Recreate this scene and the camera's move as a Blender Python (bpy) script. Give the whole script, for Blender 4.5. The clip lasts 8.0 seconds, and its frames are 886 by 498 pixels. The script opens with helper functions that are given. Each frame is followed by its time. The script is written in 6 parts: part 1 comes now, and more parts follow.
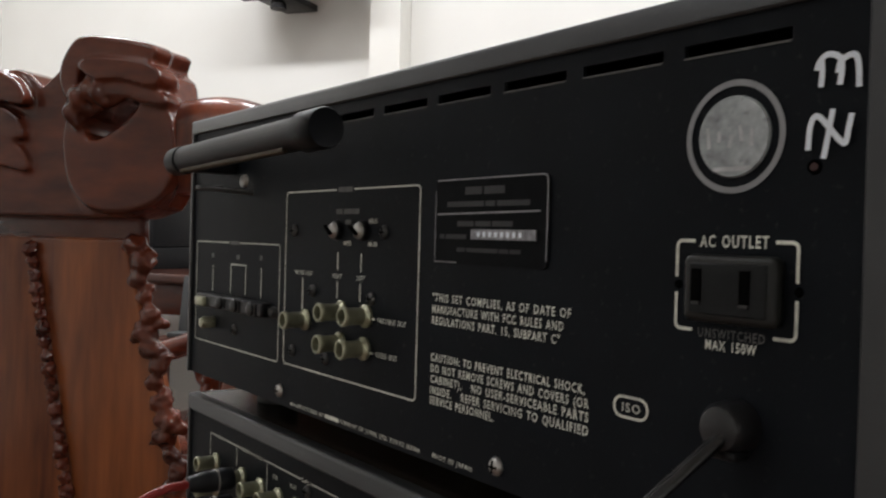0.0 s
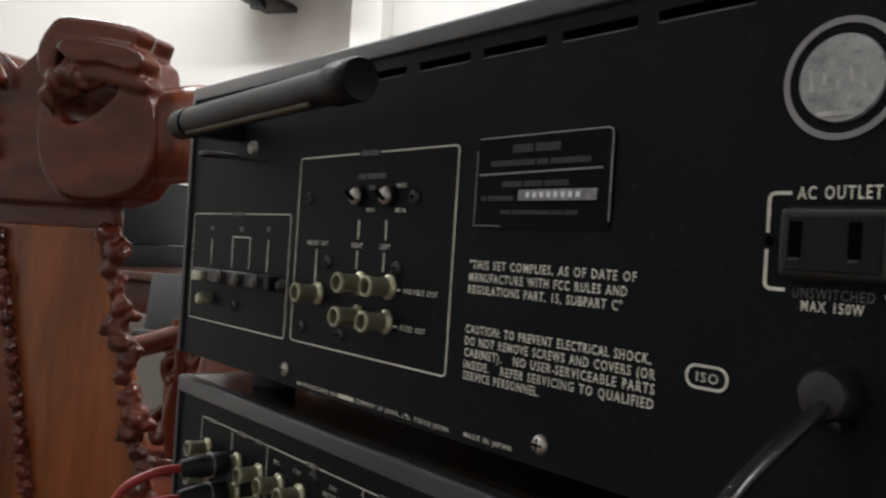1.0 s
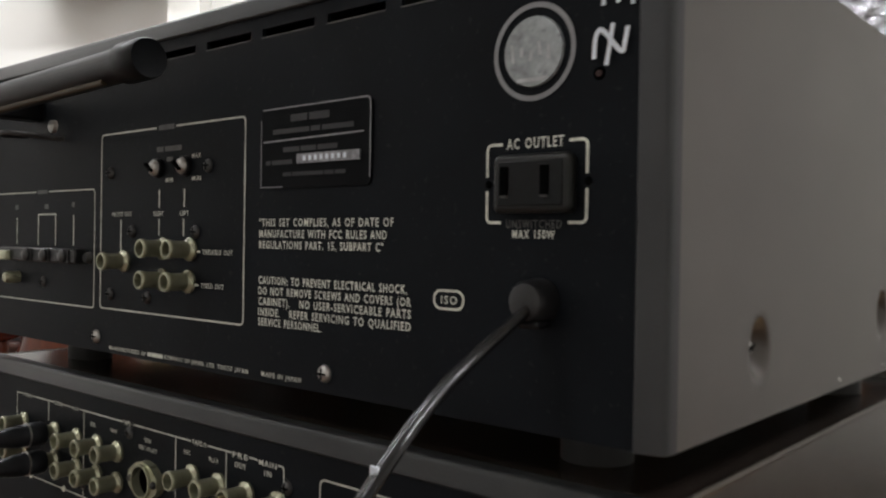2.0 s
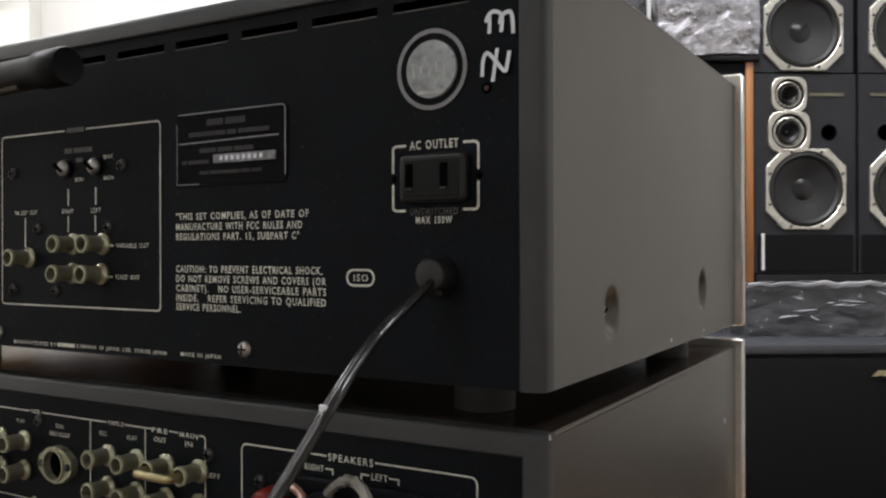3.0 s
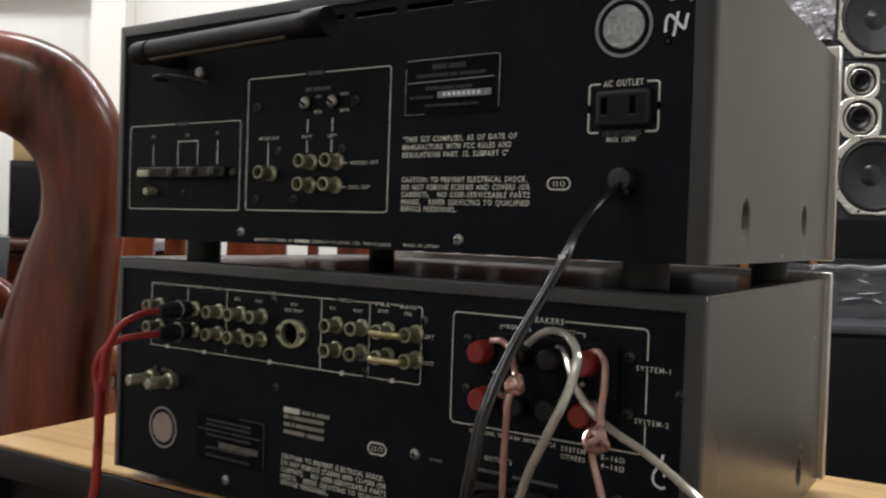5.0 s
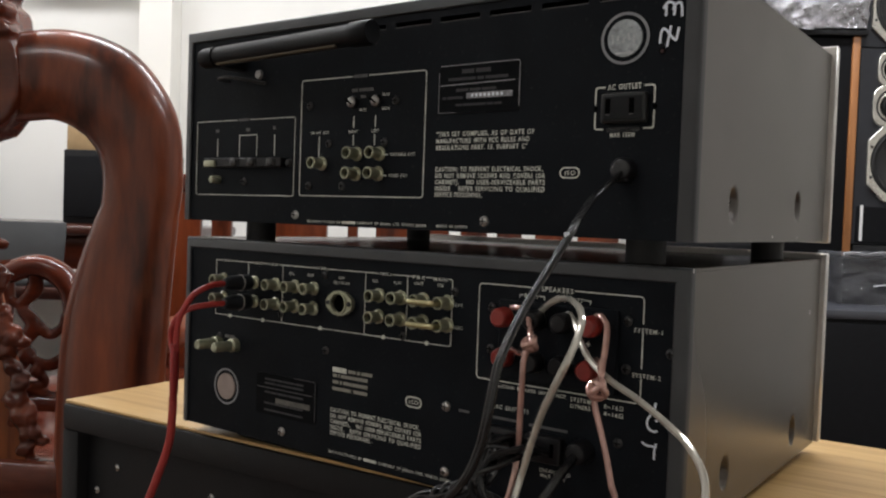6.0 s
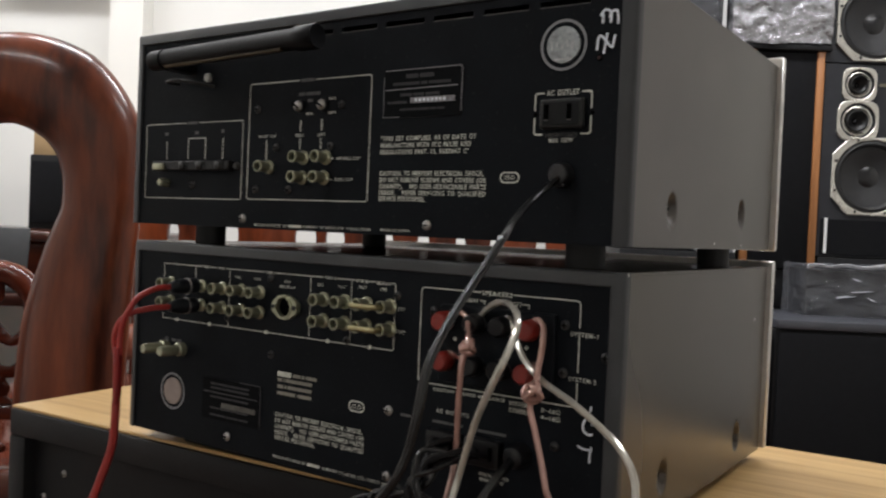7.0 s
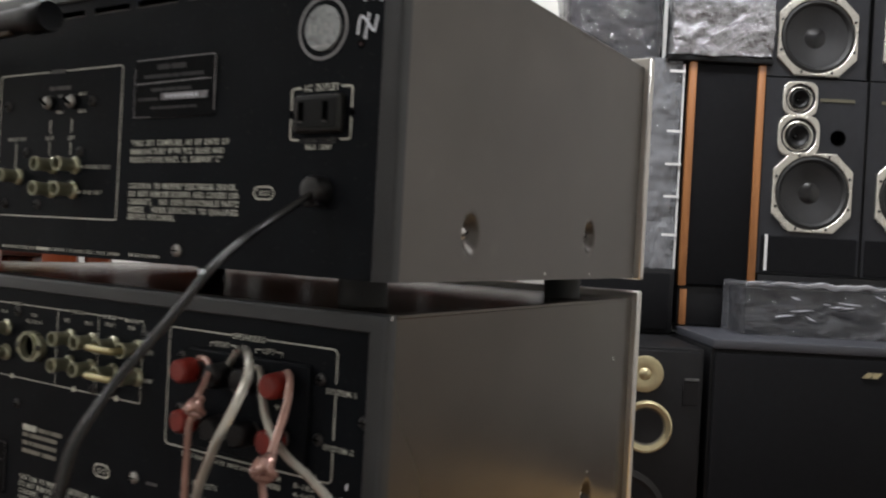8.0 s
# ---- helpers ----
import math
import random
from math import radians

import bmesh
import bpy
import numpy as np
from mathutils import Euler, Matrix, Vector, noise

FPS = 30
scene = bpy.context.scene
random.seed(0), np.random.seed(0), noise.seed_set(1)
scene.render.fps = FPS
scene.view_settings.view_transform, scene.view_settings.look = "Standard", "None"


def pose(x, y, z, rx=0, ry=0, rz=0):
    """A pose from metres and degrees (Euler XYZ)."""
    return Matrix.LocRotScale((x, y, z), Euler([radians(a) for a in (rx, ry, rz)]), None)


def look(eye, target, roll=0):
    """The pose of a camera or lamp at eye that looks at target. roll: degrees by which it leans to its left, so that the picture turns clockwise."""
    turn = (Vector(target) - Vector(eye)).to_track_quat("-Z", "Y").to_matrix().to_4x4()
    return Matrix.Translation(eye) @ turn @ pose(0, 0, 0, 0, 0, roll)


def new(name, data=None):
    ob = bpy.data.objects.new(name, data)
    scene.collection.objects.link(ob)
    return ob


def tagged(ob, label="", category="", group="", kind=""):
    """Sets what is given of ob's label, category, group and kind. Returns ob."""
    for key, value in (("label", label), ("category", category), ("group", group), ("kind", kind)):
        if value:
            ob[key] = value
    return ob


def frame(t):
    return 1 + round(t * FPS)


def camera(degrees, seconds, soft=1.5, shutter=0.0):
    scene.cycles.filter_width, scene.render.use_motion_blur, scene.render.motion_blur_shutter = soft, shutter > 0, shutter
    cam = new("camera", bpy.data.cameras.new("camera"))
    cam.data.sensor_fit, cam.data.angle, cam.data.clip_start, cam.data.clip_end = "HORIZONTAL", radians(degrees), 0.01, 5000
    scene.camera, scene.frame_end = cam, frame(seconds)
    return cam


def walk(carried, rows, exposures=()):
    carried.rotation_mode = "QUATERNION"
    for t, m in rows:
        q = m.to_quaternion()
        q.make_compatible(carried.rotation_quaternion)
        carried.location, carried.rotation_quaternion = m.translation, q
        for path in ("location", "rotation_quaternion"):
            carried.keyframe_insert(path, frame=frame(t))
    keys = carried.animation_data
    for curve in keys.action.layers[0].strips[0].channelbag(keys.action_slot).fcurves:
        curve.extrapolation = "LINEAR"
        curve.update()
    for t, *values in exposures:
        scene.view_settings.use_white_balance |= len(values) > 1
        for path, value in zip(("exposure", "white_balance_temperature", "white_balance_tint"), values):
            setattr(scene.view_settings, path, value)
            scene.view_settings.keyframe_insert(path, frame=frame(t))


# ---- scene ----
cam = camera(54.4, 8.0, 2.2, 0.4)
PATH = [
    (0, (0.5, -0.184, 0.968), (-1.105, 1.01, 0.945), 1.6),
    (0.5, (0.489, -0.195, 0.955), (-1.115, 0.999, 0.955), 3.4),
    (1, (0.468, -0.19, 0.95), (-1.089, 1.065, 0.96), 3.7),
    (1.5, (0.474, -0.174, 0.947), (-0.975, 1.205, 0.952), 3.0),
    (1.8, (0.494, -0.185, 0.947), (-0.85, 1.297, 0.939), 1.5),
    (2, (0.512, -0.203, 0.941), (-0.786, 1.318, 0.923), 0.9),
    (2.2, (0.517, -0.219, 0.941), (-0.72, 1.352, 0.915), 0.3),
    (3.3, (0.525, -0.267, 0.927), (-0.443, 1.483, 0.937), 0.2),
    (3.5, (0.524, -0.276, 0.923), (-0.445, 1.474, 0.934), 0.5),
    (4, (0.519, -0.295, 0.92), (-0.457, 1.45, 0.93), 1.0),
    (4.5, (0.52, -0.347, 0.9), (-0.504, 1.371, 0.893), 1.8),
    (5, (0.525, -0.378, 0.898), (-0.575, 1.291, 0.858), 1.9),
    (5.2, (0.533, -0.394, 0.896), (-0.592, 1.258, 0.848), 2.0),
    (6.3, (0.578, -0.438, 0.894), (-0.594, 1.181, 0.821), 2.0),
    (6.5, (0.581, -0.438, 0.888), (-0.58, 1.19, 0.827), 2.1),
    (7, (0.587, -0.424, 0.892), (-0.539, 1.228, 0.847), 2.5),
    (7.5, (0.598, -0.366, 0.895), (-0.485, 1.315, 0.876), 2.8),
    (7.8, (0.615, -0.318, 0.905), (-0.446, 1.377, 0.9), 3.0),
    (8, (0.62, -0.288, 0.905), (-0.444, 1.405, 0.889), 3.0),
]
STOPS = [(0, -0.05), (1.5, 0.10), (2.2, 0.18), (3.5, 0.20), (4, 0.22), (4.5, 0.08), (5, 0.05), (6.5, 0.06), (8, 0.05)]
walk(cam, [(t, look(eye, target, roll)) for t, eye, target, roll in PATH], STOPS)

# ---- light ----
ROOM = Matrix.Rotation(radians(32), 4, "Z")
HERE = Matrix.Identity(4)

world = bpy.data.worlds.new("world")
scene.world = world
world.use_nodes = True
world.node_tree.nodes["Background"].inputs["Color"].default_value = (0.8, 0.85, 1.0, 1)
world.node_tree.nodes["Background"].inputs["Strength"].default_value = 0.02
LAMPS = [(-2.0, 1.2, 30), (-0.55, 1.2, 25), (0.9, 1.3, 33), (1.9, -0.2, 20), (-1.6, -1.2, 9)]
for lu, lv, watts in LAMPS:
    lamp = bpy.data.lights.new("tube_light", "AREA")
    lamp.shape, lamp.size, lamp.size_y, lamp.energy = "RECTANGLE", 1.15, 0.16, watts
    lamp.color = (0.965, 0.985, 1.035)
    ob = new("tube_light", lamp)
    ob.matrix_world = ROOM @ pose(lu, lv, 2.885)


# ---- materials ----
def mat(name, base, rough=0.5, metal=0.0, vary=0.15, scale=40.0, bump=0.0, bump_scale=200.0, coat=0.0, spots=0.0, spot_scale=300.0, spot_colour=(0.4, 0.38, 0.33), spec=0.5):
    """A painted, plastic or metal surface: colour and gloss vary at two scales, with fine relief and specks of dust."""
    m = bpy.data.materials.new(name)
    m.use_nodes = True
    nt = m.node_tree
    p = nt.nodes["Principled BSDF"]
    tc = nt.nodes.new("ShaderNodeTexCoord")
    n1 = nt.nodes.new("ShaderNodeTexNoise")
    n1.inputs["Scale"].default_value, n1.inputs["Detail"].default_value = scale, 6
    nt.links.new(tc.outputs["Object"], n1.inputs["Vector"])
    n2 = nt.nodes.new("ShaderNodeTexNoise")
    n2.inputs["Scale"].default_value, n2.inputs["Detail"].default_value = scale * 0.13, 3
    nt.links.new(tc.outputs["Object"], n2.inputs["Vector"])
    add = nt.nodes.new("ShaderNodeMath")
    add.operation = "ADD"
    nt.links.new(n1.outputs["Fac"], add.inputs[0])
    nt.links.new(n2.outputs["Fac"], add.inputs[1])
    ramp = nt.nodes.new("ShaderNodeMapRange")
    ramp.inputs["From Min"].default_value, ramp.inputs["From Max"].default_value = 0.6, 1.4
    ramp.inputs["To Min"].default_value, ramp.inputs["To Max"].default_value = 1 - vary, 1 + vary
    nt.links.new(add.outputs[0], ramp.inputs["Value"])
    mul = nt.nodes.new("ShaderNodeVectorMath")
    mul.operation = "SCALE"
    mul.inputs[0].default_value = base
    nt.links.new(ramp.outputs[0], mul.inputs["Scale"])
    colour = mul.outputs[0]
    if spots:
        n3 = nt.nodes.new("ShaderNodeTexNoise")
        n3.inputs["Scale"].default_value, n3.inputs["Detail"].default_value = spot_scale, 2
        nt.links.new(tc.outputs["Object"], n3.inputs["Vector"])
        r3 = nt.nodes.new("ShaderNodeMapRange")
        r3.inputs["From Min"].default_value, r3.inputs["From Max"].default_value = 0.64, 0.78
        r3.inputs["To Max"].default_value = spots
        nt.links.new(n3.outputs["Fac"], r3.inputs["Value"])
        mix = nt.nodes.new("ShaderNodeMix")
        mix.data_type = "RGBA"
        nt.links.new(r3.outputs[0], mix.inputs["Factor"])
        nt.links.new(colour, mix.inputs[6])
        mix.inputs[7].default_value = (*spot_colour, 1)
        colour = mix.outputs[2]
    nt.links.new(colour, p.inputs["Base Color"])
    rr = nt.nodes.new("ShaderNodeMapRange")
    rr.inputs["From Min"].default_value, rr.inputs["From Max"].default_value = 0.3, 0.7
    rr.inputs["To Min"].default_value, rr.inputs["To Max"].default_value = rough * 0.85, min(1, rough * 1.15)
    nt.links.new(n2.outputs["Fac"], rr.inputs["Value"])
    nt.links.new(rr.outputs[0], p.inputs["Roughness"])
    p.inputs["Metallic"].default_value = metal
    p.inputs["Coat Weight"].default_value = coat
    p.inputs["Specular IOR Level"].default_value = spec
    if bump:
        n4 = nt.nodes.new("ShaderNodeTexNoise")
        n4.inputs["Scale"].default_value, n4.inputs["Detail"].default_value = bump_scale, 4
        nt.links.new(tc.outputs["Object"], n4.inputs["Vector"])
        bp = nt.nodes.new("ShaderNodeBump")
        bp.inputs["Strength"].default_value, bp.inputs["Distance"].default_value = bump, 0.001
        nt.links.new(n4.outputs["Fac"], bp.inputs["Height"])
        nt.links.new(bp.outputs[0], p.inputs["Normal"])
    return m


def wood(name, dark, light, rough, stretch=(30, 30, 2.5), coat=0.0, bump=0.15):
    """Wood with long grain along the object's z (or as stretched), two scales of figure and fine pores."""
    m = bpy.data.materials.new(name)
    m.use_nodes = True
    nt = m.node_tree
    p = nt.nodes["Principled BSDF"]
    tc = nt.nodes.new("ShaderNodeTexCoord")
    mp = nt.nodes.new("ShaderNodeMapping")
    mp.inputs["Scale"].default_value = stretch
    nt.links.new(tc.outputs["Object"], mp.inputs["Vector"])
    n1 = nt.nodes.new("ShaderNodeTexNoise")
    n1.inputs["Scale"].default_value, n1.inputs["Detail"].default_value, n1.inputs["Distortion"].default_value = 1.0, 8, 1.2
    nt.links.new(mp.outputs[0], n1.inputs["Vector"])
    n2 = nt.nodes.new("ShaderNodeTexNoise")
    n2.inputs["Scale"].default_value, n2.inputs["Detail"].default_value = 9.0, 3
    nt.links.new(mp.outputs[0], n2.inputs["Vector"])
    mixf = nt.nodes.new("ShaderNodeMath")
    mixf.operation = "MULTIPLY_ADD"
    mixf.inputs[1].default_value = 0.35
    nt.links.new(n2.outputs["Fac"], mixf.inputs[0])
    nt.links.new(n1.outputs["Fac"], mixf.inputs[2])
    ramp = nt.nodes.new("ShaderNodeValToRGB")
    ramp.color_ramp.elements[0].position, ramp.color_ramp.elements[0].color = 0.45, (*dark, 1)
    ramp.color_ramp.elements[1].position, ramp.color_ramp.elements[1].color = 0.88, (*light, 1)
    nt.links.new(mixf.outputs[0], ramp.inputs["Fac"])
    nt.links.new(ramp.outputs[0], p.inputs["Base Color"])
    p.inputs["Roughness"].default_value = rough
    p.inputs["Coat Weight"].default_value = coat
    p.inputs["Coat Roughness"].default_value = 0.12
    bp = nt.nodes.new("ShaderNodeBump")
    bp.inputs["Strength"].default_value, bp.inputs["Distance"].default_value = bump, 0.001
    nt.links.new(n2.outputs["Fac"], bp.inputs["Height"])
    nt.links.new(bp.outputs[0], p.inputs["Normal"])
    return m


def film(name, tint, alpha, rough=0.12, scale=30.0):
    """Crumpled clear packing film: thin, glossy, partly see-through."""
    m = mat(name, tint, rough, 0, 0.25, 25, 0.9, scale, 0.3)
    p = m.node_tree.nodes["Principled BSDF"]
    p.inputs["Alpha"].default_value = alpha
    for n in m.node_tree.nodes:
        if n.bl_idname == "ShaderNodeBump":
            n.inputs["Distance"].default_value = 0.006
    return m


PANEL = mat("black_sheet_metal", (0.0066, 0.0081, 0.0105), 0.50, 0, 0.40, 30, 0.08, 900, spots=0.04, spot_scale=420, spec=0.08)
# darker copy of the case paint: the amplifier side's dimmer light is in the colour
SHADED_CASE = mat("shaded_case_paint", (0.082, 0.072, 0.062), 0.26, 0.95, 0.22, 14, 0.10, 1500, spots=0.05, spot_scale=90)
CASE = mat("grey_brown_case_paint", (0.109, 0.101, 0.094), 0.36, 0.75, 0.22, 14, 0.10, 1500, spots=0.05, spot_scale=90)
RIM = mat("dark_case_rim", (0.060, 0.062, 0.064), 0.40, 0.55, 0.18, 30, 0.08, 900, spec=0.25)
PRINT = mat("white_silkscreen_ink", (0.68, 0.69, 0.61), 0.7, 0, 0.40, 320)
FAINT = mat("worn_grey_ink", (0.10, 0.10, 0.098), 0.7, 0, 0.4, 260)
PAINT_MARKER = mat("white_marker_paint", (0.80, 0.85, 0.92), 0.45, 0, 0.1, 200)
JACK = mat("tarnished_nickel", (0.40, 0.405, 0.29), 0.27, 0.6, 0.3, 250, 0.1, 1200)
GOLD_JACK = mat("brass_link", (0.48, 0.43, 0.24), 0.35, 0.8, 0.25, 250)
STEEL = mat("screw_steel", (0.45, 0.44, 0.42), 0.35, 0.9, 0.3, 300)
DARK_STEEL = mat("blackened_screw", (0.06, 0.06, 0.06), 0.4, 0.6, 0.3, 300)
PLASTIC = mat("black_plastic", (0.008, 0.008, 0.009), 0.33, 0, 0.2, 120, 0.1, 900, spec=0.3)
OUTLET = mat("black_outlet_moulding", (0.012, 0.013, 0.0125), 0.36, 0, 0.2, 120, 0.1, 900, spec=0.32)
OUTLET_FACE = mat("matt_outlet_face", (0.016, 0.017, 0.018), 0.60, 0, 0.2, 120, 0.1, 900, spec=0.12)
GREY_PLASTIC = mat("dark_grey_moulded_plastic", (0.013, 0.013, 0.0145), 0.3, 0, 0.2, 120, 0.1, 900)
AERIAL = mat("black_aerial_tube", (0.0045, 0.0048, 0.0055), 0.42, 0, 0.25, 60, 0.1, 500, spec=0.12)
PLUG = mat("blue_black_plug", (0.013, 0.015, 0.019), 0.4, 0, 0.2, 120, 0.1, 900, spec=0.4)
RUBBER = mat("black_rubber", (0.018, 0.018, 0.018), 0.6, 0, 0.2, 120, 0.1, 900)
GREY_CORD = mat("dark_grey_cord", (0.011, 0.011, 0.012), 0.20, 0, 0.2, 120, 0.1, 900)
# near-black that puts the shade of holes and slots into the colour
HOLE = mat("shade_black", (0.002, 0.002, 0.002), 0.9, 0, 0.1, 50, spec=0.02)
RED_CAP = mat("red_knob_plastic", (0.22, 0.020, 0.014), 0.33, 0, 0.25, 150)
RED_CABLE = mat("red_cable_jacket", (0.36, 0.035, 0.03), 0.4, 0, 0.15, 120, 0.05, 600)
SHRINK = mat("red_heat_shrink", (0.27, 0.018, 0.018), 0.35, 0, 0.15, 120)
COPPER_WIRE = mat("copper_strand_in_clear_sheath", (0.50, 0.29, 0.245), 0.14, 0.45, 0.3, 120, 0.0, 900, 1.0)
SILVER_WIRE = mat("tinned_strand_in_clear_sheath", (0.56, 0.54, 0.48), 0.16, 0.55, 0.3, 120, 0.0, 900, 1.0)
BADGE = mat("brushed_silver_badge", (0.36, 0.39, 0.40), 0.5, 0.2, 0.55, 320, 0.2, 500, spots=0.6, spot_scale=420, spot_colour=(0.12, 0.12, 0.12))
BADGE_RING = mat("light_grey_ring_print", (0.27, 0.275, 0.285), 0.6, 0, 0.2, 200)
PINK_BADGE = mat("pinkish_silver_badge", (0.36, 0.29, 0.26), 0.5, 0.3, 0.25, 90, 0.2, 500)
PLATE = mat("rating_plate_black", (0.0045, 0.005, 0.006), 0.6, 0.0, 0.3, 120, spec=0.06)
PLATE_LINE = mat("silver_plate_border", (0.26, 0.26, 0.27), 0.45, 0.4, 0.4, 200)
SILVER_TAPE = mat("metallic_number_strip", (0.22, 0.22, 0.235), 0.35, 0.7, 0.7, 420, 0.2, 600)
ALU = mat("brushed_aluminium", (0.62, 0.60, 0.57), 0.35, 0.85, 0.1, 300)
ROSEWOOD = wood("polished_rosewood", (0.030, 0.0062, 0.0034), (0.225, 0.050, 0.016), 0.30, (9, 9, 1.5), 0.25, 0.05)
ROSEWOOD_H = wood("polished_rosewood_rail", (0.032, 0.006, 0.0035), (0.135, 0.029, 0.013), 0.24, (1.6, 8, 8), 0.35, 0.06)
ROSEWOOD_C = wood("carved_rosewood", (0.022, 0.0050, 0.0032), (0.140, 0.030, 0.013), 0.24, (2.0, 6, 6), 0.25, 0.05)
ROSEWOOD_S = wood("light_rosewood_splat", (0.060, 0.0120, 0.0050), (0.290, 0.088, 0.026), 0.28, (8, 8, 1.0), 0.25, 0.05)
OAK = wood("pale_oak_veneer", (0.41, 0.24, 0.090), (0.63, 0.42, 0.185), 0.38, (2.5, 40, 40), 0.15)
TEAK = wood("orange_teak_trim", (0.24, 0.095, 0.03), (0.40, 0.17, 0.06), 0.4, (40, 40, 2))
DARK_TABLE = wood("dark_rosewood_table", (0.016, 0.005, 0.004), (0.07, 0.020, 0.011), 0.3, (3, 30, 30), 0.4)
BLACK_CAB = mat("black_vinyl_wrap", (0.008, 0.008, 0.0088), 0.5, 0, 0.25, 40, 0.25, 500, spec=0.25)
GREY_CAB = mat("charcoal_baffle", (0.018, 0.019, 0.023), 0.5, 0, 0.25, 40, 0.2, 500, spec=0.35)
GRILLE = mat("black_grille_cloth", (0.009, 0.009, 0.010), 0.9, 0, 0.2, 60, 0.5, 900, spec=0.1)
CONE = mat("paper_cone", (0.011, 0.011, 0.012), 0.50, 0, 0.2, 80, 0.2, 400)
SURROUND = mat("rubber_surround", (0.012, 0.012, 0.012), 0.5, 0, 0.1, 80)
DUST_CAP = mat("grey_dust_cap", (0.009, 0.009, 0.010), 0.24, 0.0, 0.1, 80)
BASKET = mat("silver_driver_bezel", (0.66, 0.64, 0.58), 0.27, 0.8, 0.12, 60)
GOLD = mat("pale_gold_driver", (0.62, 0.55, 0.34), 0.32, 0.85, 0.15, 60)
GOLD_CONE = mat("dull_gold_cone", (0.13, 0.115, 0.085), 0.5, 0.4, 0.2, 60)
WALL = mat("cream_wall_paint", (0.78, 0.765, 0.725), 0.85, 0, 0.04, 3, 0.15, 120)
PILASTER = mat("white_wall_paint", (0.80, 0.78, 0.73), 0.8, 0, 0.04, 3, 0.15, 120)
CEILING = mat("white_ceiling_paint", (0.80, 0.79, 0.76), 0.9, 0, 0.03, 3)
TILE = mat("glazed_floor_tile", (0.11, 0.065, 0.045), 0.22, 0, 0.15, 8)
GROUT = mat("tile_grout", (0.16, 0.15, 0.13), 0.9, 0, 0.2, 60)
FILM = film("clear_packing_film", (0.10, 0.105, 0.12), 0.34, 0.05, 35)
THICK_FILM = film("thick_clear_film", (0.30, 0.31, 0.33), 0.55, 0.10, 28)
FILM.node_tree.nodes["Principled BSDF"].inputs["Specular IOR Level"].default_value = 1.0
FILM.node_tree.nodes["Principled BSDF"].inputs["IOR"].default_value = 1.8
BAG_FILM = film("loose_bag_film", (0.22, 0.225, 0.245), 0.32, 0.07, 55)
BAG_FILM.node_tree.nodes["Principled BSDF"].inputs["Specular IOR Level"].default_value = 1.0
# whitish film for folds, with the ceiling light's highlight put into the colour
GLINT_FILM = film("white_film_glint", (0.75, 0.76, 0.80), 0.85, 0.15, 60)
FOIL = film("silver_bubble_wrap", (0.29, 0.29, 0.305), 0.97, 0.14, 95)
FOIL.node_tree.nodes["Principled BSDF"].inputs["Metallic"].default_value = 0.75
SKIRT_GREY = mat("grey_film_skirt", (0.055, 0.057, 0.066), 0.3, 0, 0.1, 20)
CARTON = mat("brown_cardboard", (0.36, 0.24, 0.12), 0.85, 0, 0.12, 40, 0.1, 300)
PORCELAIN = mat("white_porcelain", (0.75, 0.75, 0.74), 0.2, 0, 0.05, 20)
LAPTOP = mat("dark_grey_lid", (0.055, 0.058, 0.06), 0.45, 0.2, 0.1, 30)
for m in (ROSEWOOD, ROSEWOOD_H, ROSEWOOD_C, ROSEWOOD_S):
    m.node_tree.nodes["Principled BSDF"].inputs["Specular IOR Level"].default_value = 0.32
LIGHT_ON = bpy.data.materials.new("lit_diffuser")
LIGHT_ON.use_nodes = True
LIGHT_ON.node_tree.nodes["Principled BSDF"].inputs["Emission Color"].default_value = (1.0, 0.95, 0.87, 1)
LIGHT_ON.node_tree.nodes["Principled BSDF"].inputs["Emission Strength"].default_value = 6.0

# ---- mesh tools ----
HOME = {}


def thing(name, base, label, category, group="", kind="", space=HERE, turn=0):
    """An Empty at the base of a thing; its parts are given in the coordinates of space."""
    ob = new(name)
    ob.empty_display_size = 0.05
    ob.matrix_world = space @ pose(*base, 0, 0, turn)
    HOME[ob] = ob.matrix_world.inverted() @ space
    return tagged(ob, label, category, group, kind)


def mesh_of(name, bm, material, smooth=True):
    me = bpy.data.meshes.new(name)
    bm.normal_update()
    bm.to_mesh(me)
    bm.free()
    me.materials.append(material)
    if smooth:
        me.shade_smooth()
        me.set_sharp_from_angle(angle=radians(38))
    return me


def part(name, bm, material, parent, label="", smooth=True):
    """A bmesh, given in the space of its thing, as one mesh object under a thing or a part."""
    bm.transform(HOME[parent])
    ob = new(name, mesh_of(name, bm, material, smooth))
    ob.parent = parent
    HOME[ob] = HOME[parent]
    return tagged(ob, label)


def place(name, me, parent, spot, label=""):
    """One more object on a shared mesh, at a spot in the thing's space."""
    ob = new(name, me)
    ob.parent = parent
    turned = HOME[parent]
    ob.matrix_basis = Matrix.Translation(turned @ Vector(spot)) @ turned.to_3x3().to_4x4()
    HOME[ob] = ob.matrix_basis.inverted() @ turned
    return tagged(ob, label)


def solid(name, bm, material, label, category="", kind="structure", group=""):
    """A thing of the setting that is one mesh, in world coordinates."""
    return tagged(new(name, mesh_of(name, bm, material)), label, category or name.split("_")[0], group, kind)


